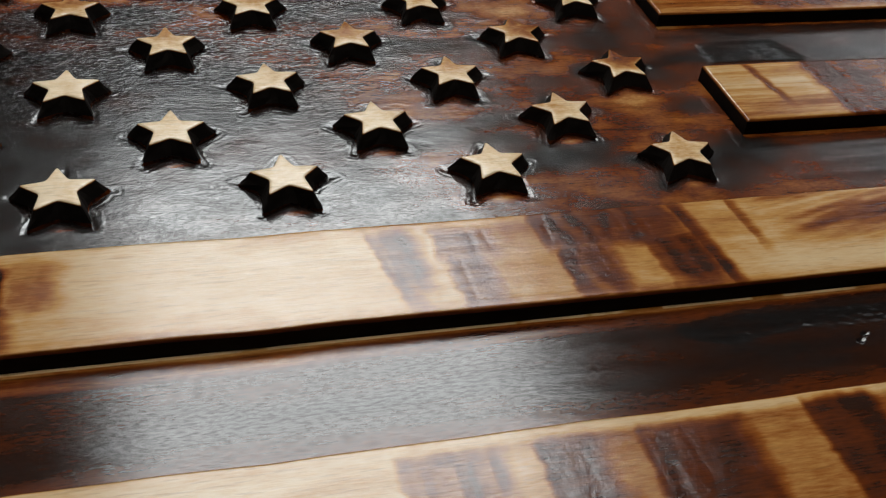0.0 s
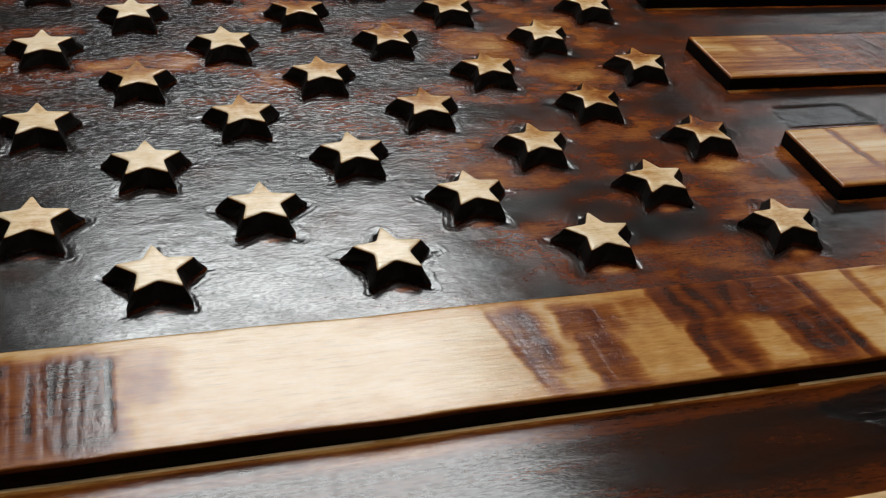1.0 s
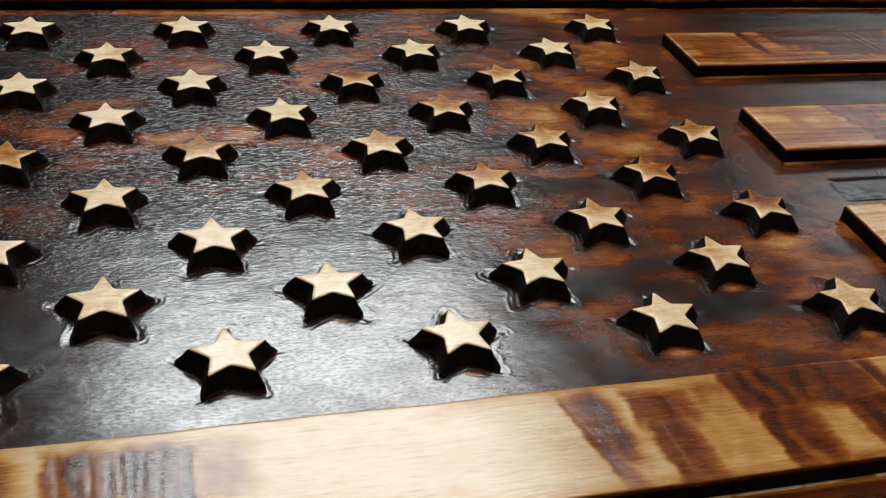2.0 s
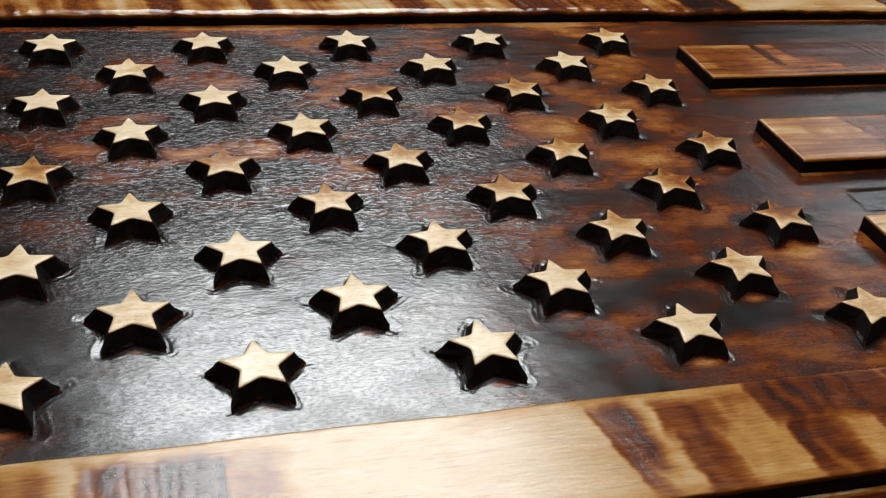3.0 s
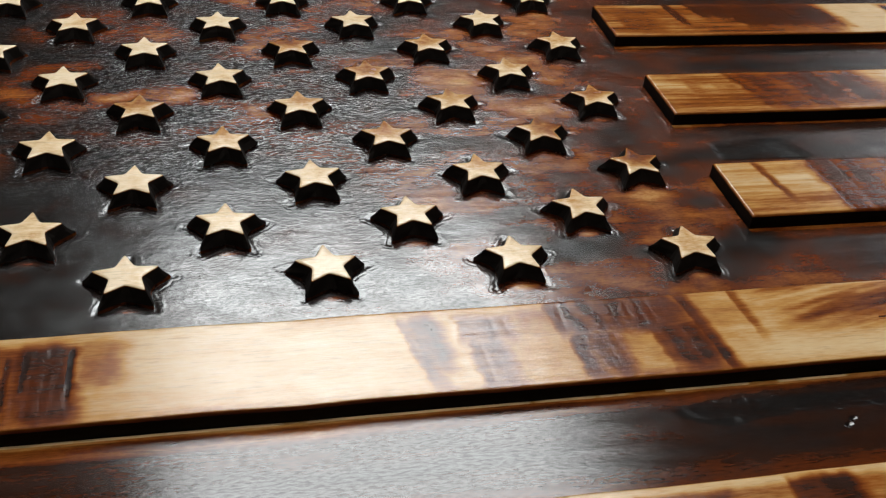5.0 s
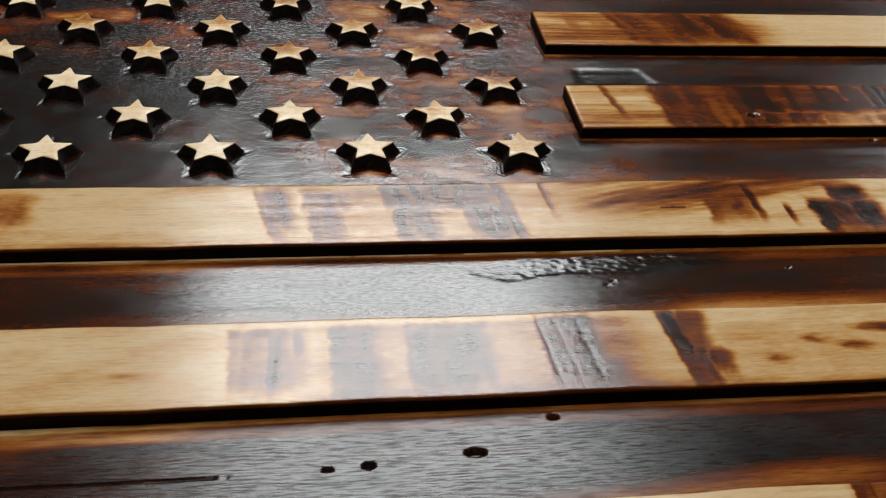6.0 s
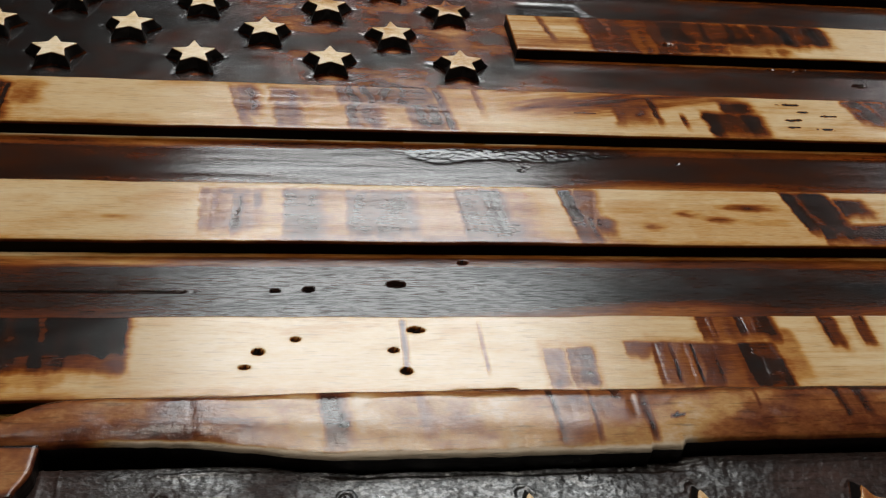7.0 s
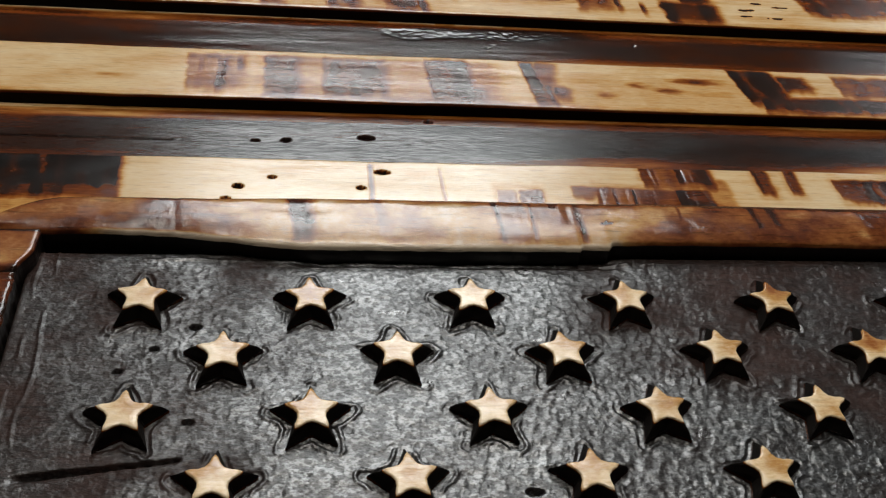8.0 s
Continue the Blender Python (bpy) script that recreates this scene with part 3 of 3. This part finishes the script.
        if k < 8:
            base = base * (1 - 0.75 * ease((x - 0.43) / 0.03))
        if k == 8:
            base = base + 1.7 * ease((x - 0.30) / 0.03) * ease((0.445 - x) / 0.03) * ease((y + 0.068) / 0.02) * np.clip(fbm(x * 26 - y * 70, y * 150 - x * 30, 77, 4) - 0.40, 0, 1)
            base = base + 0.12 * ease((x - 0.185) / 0.02) * ease((0.315 - x) / 0.02)
        if k == 10:
            for sx, sy, rx, ry, amount in SMEARS:
                r2 = ((x * 1000 - sx) / rx) ** 2 + ((y * 1000 - sy) / ry) ** 2
                base = base + amount * np.exp(-r2) * (0.25 + 1.5 * fbm(x * 140, y * 330, 79, 3))
            base = base + 0.33 * ease((x - 0.205) / 0.03) * ease((0.328 - x) / 0.02) * ease((-0.1105 - y) / 0.003)
        level = scorch(x, y, y0, y1, PATCHES[k], base, 50 + k, {8: 0.0050, 10: 0.0034, 12: 0.0020}.get(k, 0.006), {8: 0.35, 10: 0.30, 12: 0.6}.get(k, 1.0))
        return np.maximum(level, pits(x, y, SPECKS.get(k, ()), 0.35 if k in (6, 12) else 1.6, 1.35 if k in (6, 12) else 1.0))

    def height(x, y):
        h = gouge(x, y, y0, y1, PATCHES[k], 60 + k, {12: 0.00005, 10: 0.00002, 8: 0.00002}.get(k, 0.00004)) + (fbm(x * 16, y * 150, 80 + k) - 0.5) * 0.0002
        return h - (0.0022 if k in (6, 12) else 0.0) * pits(x, y, SPECKS.get(k, ()))

    def warp(x, y):
        wob = (fbm(x * 30, x * 0 + k, 90) - 0.5) * 0.0012
        if k == 12:
            # a splinter broken out of the near edge
            splinter = ease((x - 0.262) / 0.020) * ease((0.2965 - x) / 0.002) * (0.7 + 0.6 * fbm(x * 220, x * 0, 91))
            wob = wob + 0.0019 * splinter * ease((y0 + 0.008 - y) / 0.008)
        return x, y + wob

    return sheet("stripe", steps(x0, RIGHT, 0.00055 if k > 6 else 0.0008, FINE), steps(y0, y1, 0.00055 if k > 6 else 0.0008), 0.0, GROUND - 0.004, (M_STRIPE, M_SOOT), height, burn, 0.0011 if k > 6 else 0.0007, warp, 0.75 if k > 6 else 0.6)


STRIPES_DARK = {1: (0.1862, 0.2285), 3: (0.1125, 0.1508), 5: (0.0390, 0.0771), 7: (-0.0345, 0.0034), 9: (-0.1083, -0.0707), 11: (-0.1818, -0.1442), 13: (-0.236, -0.2177)}
HOLES_DARK = {11: [(219, -164, 1.3, 0.6), (230.5, -163.2, 1.7, 0.9), (261, -160.4, 2.9, 1.4), (286, -148.5, 1.5, 0.9), (146, -164.6, 41, 0.35)],
              7: [(461, 1, 2, 0.7), (471, 0.5, 2, 0.7), (478, 2, 2, 0.7), (502, -12, 3, 0.8)], 9: [(318, -90, 1.0, 0.7), (320, -88, 1.2, 0.6), (387, -83, 1.0, 0.5)]}


def stripe_dark(k):
    y0, y1 = STRIPES_DARK[k]
    x0 = CANTON_RIGHT + 0.00005 if k < 8 else LEFT

    def scar(x, y):
        if k == 9:
            low = np.interp(x, (0.270, 0.284, 0.300, 0.333, 0.366, 0.384), (-0.0812, -0.0868, -0.0838, -0.0832, -0.0788, -0.0730))
            high = np.interp(x, (0.270, 0.282, 0.306, 0.384), (-0.0796, -0.0764, -0.0744, -0.0722))
            rag = (fbm(x * 260, y * 420, 113) - 0.5) * 0.0024
            return ease((x - 0.2695) / 0.003) * ease((0.384 - x) / 0.03) * ease((y - low + rag) / 0.0030 + 0.4) * ease((high - y + rag) / 0.0030 + 0.5)
        if k == 5:
            return ease((x - 0.339) / 0.004) * ease((0.374 + (0.064 - y) * 0.5 - x) / 0.006) * ease((y - 0.048) / 0.002) * ease((0.064 - y) / 0.0015)
        return x * 0

    def burn(x, y):
        base = 0.91 + (fbm(x * 12, y * 110, 100 + k, 3) - 0.5) * 0.30
        base = base - (0.28 if k < 8 else 0.26 + 0.34 * ease((x - 0.26) / 0.08)) * ease((0.011 + 0.004 * ease((x - 0.28) / 0.08) - (y - y0)) / 0.010) * (0.20 + vnoise(x * 25, y * 60, 103 + k))
        if k < 8:
            w = ease((CANTON_RIGHT + 0.045 - x) / 0.045)
            base = base * (1 - w) + joint_tone(x, y) * w
        base = base - (0.24 + 0.14 * ease((0.20 - x) / 0.03)) * (0.3 if k < 8 else 1.25 if k == 11 else 1.0) * ease((y - (y1 - 0.0085)) / 0.003) * (0.4 + 0.9 * fbm(x * 30, y * 200, 106 + k))
        base = base - 0.27 * ease((y - (y1 - 0.0026)) / 0.0010) * (0.65 + 0.6 * vnoise(x * 40, y * 300, 104 + k))
        if k == 9:
            # chipped far edge: bare wood, whitened further to paint in the lamp's reflection
            bright_lip = ease((fbm(x * 90, x * 0 + 4, 107, 3) - 0.30) / 0.12) * ease((0.355 - x) / 0.05)
            base = base - 0.60 * bright_lip * ease((y - (y1 - 0.0011)) / 0.0004)
        if k == 11:
            base = base - 0.07 * ease((0.225 - x) / 0.05) * (0.3 + 1.1 * fbm(x * 30, y * 120, 108, 3))
        base = base + 0.2 * scar(x, y)
        return np.maximum(base, pits(x, y, HOLES_DARK.get(k, ()), 0.3, 1.3))

    def height(x, y):
        h = (fbm(x * 20, y * 200, 110 + k) - 0.5) * 0.00016 * ease((x - x0) / 0.006)
        if k == 5:
            h = h - 0.0002 * scar(x, y)
        h = h - scar(x, y) * 0.00026 * fbm(x * 430, y * 900, 111 + k, 3)
        return h - (0.0005 if k == 9 else 0.0022) * pits(x, y, HOLES_DARK.get(k, ()))

    return sheet("stripe", steps(x0, RIGHT, 0.00055 if k > 8 else 0.0009, FINE), steps(y0, y1, 0.00055 if k > 8 else 0.0009), GROUND, GROUND - 0.0045, (M_CANTON if k < 8 else M_CHAR_OPEN if k > 10 else M_CHAR, M_SOOT), height, burn, 0.0)


for k in STRIPES_PALE:
    flag_part("stripe", stripe_pale(k), "short raised stripe toasted orange to dark brown" if k < 8 else "long raised pale wooden stripe with scorched cuts")
for k in STRIPES_DARK:
    flag_part("stripe", stripe_dark(k), "lower stripe charred nearly black")


def torn_edge(x, seed, size):
    wave = (fbm(x * 14, x * 0, seed) - 0.5) * 1.0 + (fbm(x * 70, x * 0 + 3, seed) - 0.5) * 0.35
    return wave * size


def top_rim():
    y0, y1 = 0.2290, 0.2620
    marks = [(60, 75, 5, 0, 0.8, 0.6), (95, 110, 5, 0, 0.9, 0.65), (140, 150, 4, 0, 1, 0.7), (205, 222, 6, 0, 0.9, 0.66), (262, 290, 8, 0, 1, 0.72), (300, 330, 8, 0, 0.9, 0.6), (352, 380, 8, 0, 1, 0.85), (470, 520, 6, 0, 1, 0.8)]

    def burn(x, y):
        return scorch(x, y, y0, y1, marks, 0.36 + (fbm(x * 25, y * 90, 131) - 0.5) * 0.5 + (fbm(x * 260 + y * 60, y * 30, 135, 3) - 0.5) * 0.7 * ease((0.40 - x) / 0.06) - 0.12 * ease((x - 0.36) / 0.05), 132)

    def height(x, y):
        return gouge(x, y, y0, y1, marks, 133) - 0.0016 * fbm(x * 190, y * 60, 137) * ease((y0 + 0.004 - y) / 0.004)

    def warp(x, y):
        return x, y + torn_edge(x, 134, 0.005) * ease((y0 + 0.010 - y) / 0.010)

    return sheet("rim", steps(LEFT - 0.018, RIGHT, 0.0010, FINE), steps(y0, y1, 0.0010), 0.0004, GROUND - 0.004, (M_STRIPE, M_SOOT), height, burn, 0.0016, warp)


flag_part("rim", top_rim(), "raised rim board with a hand-torn inner edge")


def side_rim():
    return sheet("rim", steps(LEFT - 0.018, LEFT - 0.0005, 0.002), steps(-0.236, 0.2285, 0.004), 0.0004, GROUND - 0.004, (M_STRIPE, M_SOOT),
                 None, lambda x, y: 0.3 + (fbm(x * 90, y * 25, 141) - 0.5) * 0.5, 0.0016)


flag_part("rim", side_rim(), "raised rim board with a hand-torn inner edge")

rng = random.Random(5)
LEVELS = (0.05, 0.12, 0.22, 0.33, 0.45)
TOASTED = {(0, 2): 0.05, (0, 4): 0.04, (0, 6): 0.04, (0, 8): 0.05, (0, 10): 0.16, (1, 3): 0.07, (1, 5): 0.05, (1, 7): 0.18, (1, 9): 0.15, (2, 2): 0.08, (2, 4): 0.04, (2, 6): 0.42, (2, 8): 0.3, (2, 10): 0.2, (3, 3): 0.06, (3, 5): 0.13, (3, 7): 0.3, (3, 9): 0.24, (4, 2): 0.38, (4, 4): 0.32, (4, 6): 0.17, (4, 8): 0.36, (4, 10): 0.33, (5, 3): 0.15, (5, 5): 0.24, (5, 7): 0.26, (5, 9): 0.46, (6, 4): 0.1, (6, 6): 0.08, (6, 8): 0.22, (6, 10): 0.4, (7, 3): 0.14, (7, 5): 0.06, (7, 7): 0.07, (7, 9): 0.18, (8, 4): 0.04, (8, 6): 0.04, (8, 8): 0.06, (8, 10): 0.16}
star_kinds = {}
for n, level in enumerate(LEVELS):
    star_kinds[level] = [star_mesh("star", 0.0105, 0.0148, -GROUND, level, rng, 0.46, 0.465, 0.0025, 0.0009, 0.0006, (0.5, 0.5, 0.48)) for _ in range(3)]
for cx, cy, row, u in STARS_LARGE:
    want = TOASTED.get((row, u), 0.08) + rng.uniform(-0.03, 0.04)
    level = min(LEVELS, key=lambda v: abs(v - want))
    star = flag_part("star", rng.choice(star_kinds[level]), "raised pale star with burnt black sides")
    star.matrix_basis = LIFT @ pose(cx + rng.uniform(-0.0004, 0.0004), cy + rng.uniform(-0.0004, 0.0004), 0, 0, 0, rng.uniform(-3, 3))


# ---------------------------------------------------------------- the small flag in front
TOP2 = 0.0350
GROUND2 = TOP2 - 0.0056
STAR2 = TOP2 - 0.0009
SX0, SX1, SY0, SY1 = 0.1500, 0.4600, -0.4700, -0.2462
small = tagged(new("wooden_flag"), "small thick charred wooden flag with rows of pale stars", "wall art", "carved flags")
small.location = (0, 0, TABLE_Z)


def small_part(name, mesh, label=""):
    ob = part(name, mesh, small, label)
    ob.matrix_basis = LIFT
    return ob


small_part("backing", box_mesh("backing", SX0 + 0.001, SX1, SY0, SY1 - 0.0015, TABLE_Z, GROUND2 - 0.004, M_SOOT, 0.001))
STARS_SMALL = [p for p in star_places(0.1945, 0.02165, -0.2815 - 0.0055, 0.0193)]
CENTRES_SMALL = [(p[0], p[1]) for p in STARS_SMALL]
DENTS = [(208.6, -294.6, 1.3, 0.9), (199, -302, 1.0, 0.6), (191, -309.6, 1.1, 0.6), (209, -325.4, 1.2, 0.7), (289, -347, 2, 0.8)]


def knife_split(x, y):
    """One long split that runs to the right and away, widest near its left end."""
    along = (x - 0.1735) / 0.0345
    mid = -0.3408 + 0.0046 * along + (fbm(x * 140, x * 0, 216) - 0.5) * 0.0008
    return ease((x - 0.171) / 0.006) * ease((0.2085 - x) / 0.001) * ease(1.3 - np.abs(y - mid) / (0.0010 - 0.0006 * along))


def small_height(x, y):
    d = star_field(x, y, CENTRES_SMALL, 0.0103)
    bare = ease((x - 0.178) / 0.04 + (fbm(x * 50, y * 50, 207) - 0.5) * 1.6)
    flakes = fbm(x * 640 + y * 210, y * 560 - x * 260, 203, 3) - 0.5
    scales = np.abs(fbm(x * 230 - y * 90, y * 250 + x * 60, 204, 3) - 0.5)
    h = (flakes * 0.00034 - scales * 0.0004) * (0.25 + 0.75 * bare) + (vnoise(x * 60, y * 70, 206) - 0.5) * 0.0003
    ragged = d + (fbm(x * 330, y * 330, 208, 3) - 0.5) * 0.0018
    broken = ease((fbm(x * 210, y * 210, 205) - 0.42) / 0.12)
    h = h + broken * (0.00038 * ease(1 - np.abs(ragged - 0.0019) / 0.0007) - 0.00022 * ease(1 - np.abs(ragged - 0.0009) / 0.0005))
    h = h - 0.0010 * ease((y + 0.2712 + (fbm(x * 120, x * 0, 215) - 0.5) * 0.0016) / 0.0006) * ease((x - 0.232) / 0.01) * ease((0.330 - x) / 0.01)
    wander = (fbm(x * 90 + y * 90, x * 40, 212) - 0.5) * 0.0022
    h = h + 0.0004 * ease((fbm(x * 120, y * 120, 213) - 0.35) / 0.15) * np.maximum(ease(1 - np.abs(x - 0.1664 + wander) / 0.0006), ease(1 - np.abs(y + 0.2690 + wander) / 0.0006))
    h = h + 0.0004 * ease((fbm(x * 100, y * 60, 214) - 0.45) / 0.15) * ease(1 - np.abs(x - 0.1705 + 1.6 * wander) / 0.0006)
    return h - 0.0030 * pits(x, y, DENTS) - 0.0022 * knife_split(x, y)


def small_burn(x, y):
    # sheen placed through the burn level: mid-field is blacker and glossier than both sides
    bare = ease((x - 0.190) / 0.04 + (fbm(x * 50, y * 50, 207) - 0.5) * 1.6) * ease((0.300 + 1.3 * np.maximum(-0.285 - y, 0) - x) / 0.06 + 0.5 + (fbm(x * 40, y * 60, 209) - 0.5) * 1.2)
    level = 0.85 + 0.125 * bare + (fbm(x * 48, y * 62, 211, 4) - 0.5) * 0.26
    return np.maximum(level, np.maximum(pits(x, y, DENTS, 0.3, 1.3), knife_split(x, y)))


small_part("star_field", sheet("star_field", steps(0.1632, SX1, 0.00042, (0.1632, 0.42)), steps(SY0, -0.2662, 0.00042, (-0.362, -0.2662), 0.004), GROUND2, GROUND2 - 0.0045,
           (M_HAMMERED, M_SOOT), small_height, small_burn, 0.0008), "charred black hammered field between the stars")

RIM_MARKS = [(195.5, 203, 0, 0, 1, 0.74), (231.5, 238.5, 1, 0.06, 1, 0.74), (256, 259.5, 2, 0.3, 0.85, 0.62), (290.8, 292.4, 2, 0.1, 0.95, 0.92), (292, 302, 0, 0.08, 0.98, 0.60), (302, 303.4, 0, 0.1, 0.98, 0.82), (303, 318, 0, 0.3, 0.98, 0.58), (309, 312, -1, 0.6, 0.95, 0.85),
             (315.5, 317.5, 1, 0.1, 1, 0.80), (338, 395, 12, 0.0, 0.55, 0.62), (348, 349, 1, 0.5, 1, 0.7), (371, 373, 2, 0.3, 1, 0.86), (377, 379.5, 2, 0.3, 1, 0.84), (405, 420, 4, 0.1, 1, 0.7)]


def small_rim_top():
    y0, y1 = -0.2652, SY1

    def burn(x, y):
        v = (y - y0) / (y1 - y0)
        base = 0.32 + (fbm(x * 75, y * 130, 221, 4) - 0.5) * 0.66 + 0.26 * ease((x - 0.32) / 0.03) + 0.24 * ease((0.235 - x) / 0.05) + 0.25 * ease((v - 0.72) / 0.25)
        level = scorch(x, y, y0, y1, RIM_MARKS, base, 222, 0.0030, 0.4)
        # pale band on the rounded near edge: the overhead lamp's sheen as colour
        level = level * (1 - 0.9 * ease((0.09 - v) / 0.05) * ease((0.34 - x) / 0.03) * ease((x - 0.17) / 0.02))
        return np.maximum(level, pits(x, y, [(238, -259, 1.2, 0.7), (325, -258, 1.8, 0.8)]))

    def height(x, y):
        v = (y - y0) / (y1 - y0)
        return gouge(x, y, y0, y1, RIM_MARKS, 223, 0.00008) - 0.0017 * np.clip((0.42 - v) / 0.42, 0, 1) ** 2 - 0.0024 * np.clip((v - 0.72) / 0.28, 0, 1) ** 2 + (fbm(x * 50, y * 120, 229) - 0.5) * 0.0007

    def warp(x, y):
        near = ease((y0 + 0.009 - y) / 0.009)
        jag = (fbm(x * 260, x * 0 + 9, 227) - 0.5) * 0.0006
        wave = torn_edge(x, 224, 0.0010) - 0.0032 + 0.0050 * ease((0.238 - x) / 0.045) + 0.0010 * ease((x - 0.3155) / 0.0006) + 0.0020 * ease((x - 0.3245) / 0.0008)
        far = ease((y - y1 + 0.006) / 0.006) * (torn_edge(x, 226, 0.0012) - 0.0012 * ease((0.250 - x) / 0.06) - 0.0003)
        y = y0 + (y - y0) * (1 - 0.62 * np.clip((0.172 - x) / 0.020, 0, 1) ** 2.2)
        return x, y + (wave + jag) * near + far

    return sheet("rim", steps(SX0 - 0.0035, SX1, 0.0008, (SX0, 0.42)), steps(y0, y1, 0.0008), TOP2 + 0.001, GROUND2 - 0.004, (M_RIM, M_SPLIT), height, burn, 0.0009, warp, 0.0)


def small_rim_side():
    x0, x1 = SX0, 0.1622

    def seam(x, y):
        """Burnt cracks across the side board near its far end."""
        wob = (fbm(x * 150, x * 0, 236) - 0.5) * 0.0010
        return np.maximum(ease(1.4 - np.abs(y + 0.2792 + wob) / 0.0007), 0.8 * ease(1.3 - np.abs(y + 0.2822 - wob) / 0.0006))

    def burn(x, y):
        level = 0.84 + (fbm(x * 160, y * 130, 231) - 0.5) * 0.5 - 0.36 * ease((y + 0.2785) / 0.003)
        level = level + 0.40 * ease((y + 0.2645) / 0.0008)
        return np.maximum(level, seam(x, y))

    def height(x, y):
        return -0.0012 * seam(x, y)

    def warp(x, y):
        near = ease((x - x1 + 0.007) / 0.007)
        return x + (torn_edge(y, 234, 0.0016) + (fbm(y * 420, y * 0 + 5, 235) - 0.5) * 0.0008 + 0.0034 * ease((y + 0.279) / 0.010)) * near, y

    return sheet("rim", steps(x0, x1, 0.0007), steps(SY0, -0.2629, 0.0007, (-0.36, -0.2629)), TOP2, GROUND2 - 0.004, (M_RIM, M_SPLIT), height, burn, 0.0008, warp)


small_part("rim", small_rim_top(), "rounded scorched rim board with a torn inner edge")
small_part("rim", small_rim_side(), "rounded scorched rim board with a torn inner edge")
small_stars = [star_mesh("star", 0.0074, 0.0105, STAR2 - GROUND2, level, rng, 0.44) for level in (0.20, 0.26, 0.33, 0.22)]
for cx, cy, row, u in STARS_SMALL:
    star = small_part("star", rng.choice(small_stars), "raised pale star with burnt black sides")
    star.matrix_basis = LIFT @ pose(cx + rng.uniform(-0.0003, 0.0003), cy + rng.uniform(-0.0003, 0.0003), STAR2, 0, 0, rng.uniform(-3, 3))
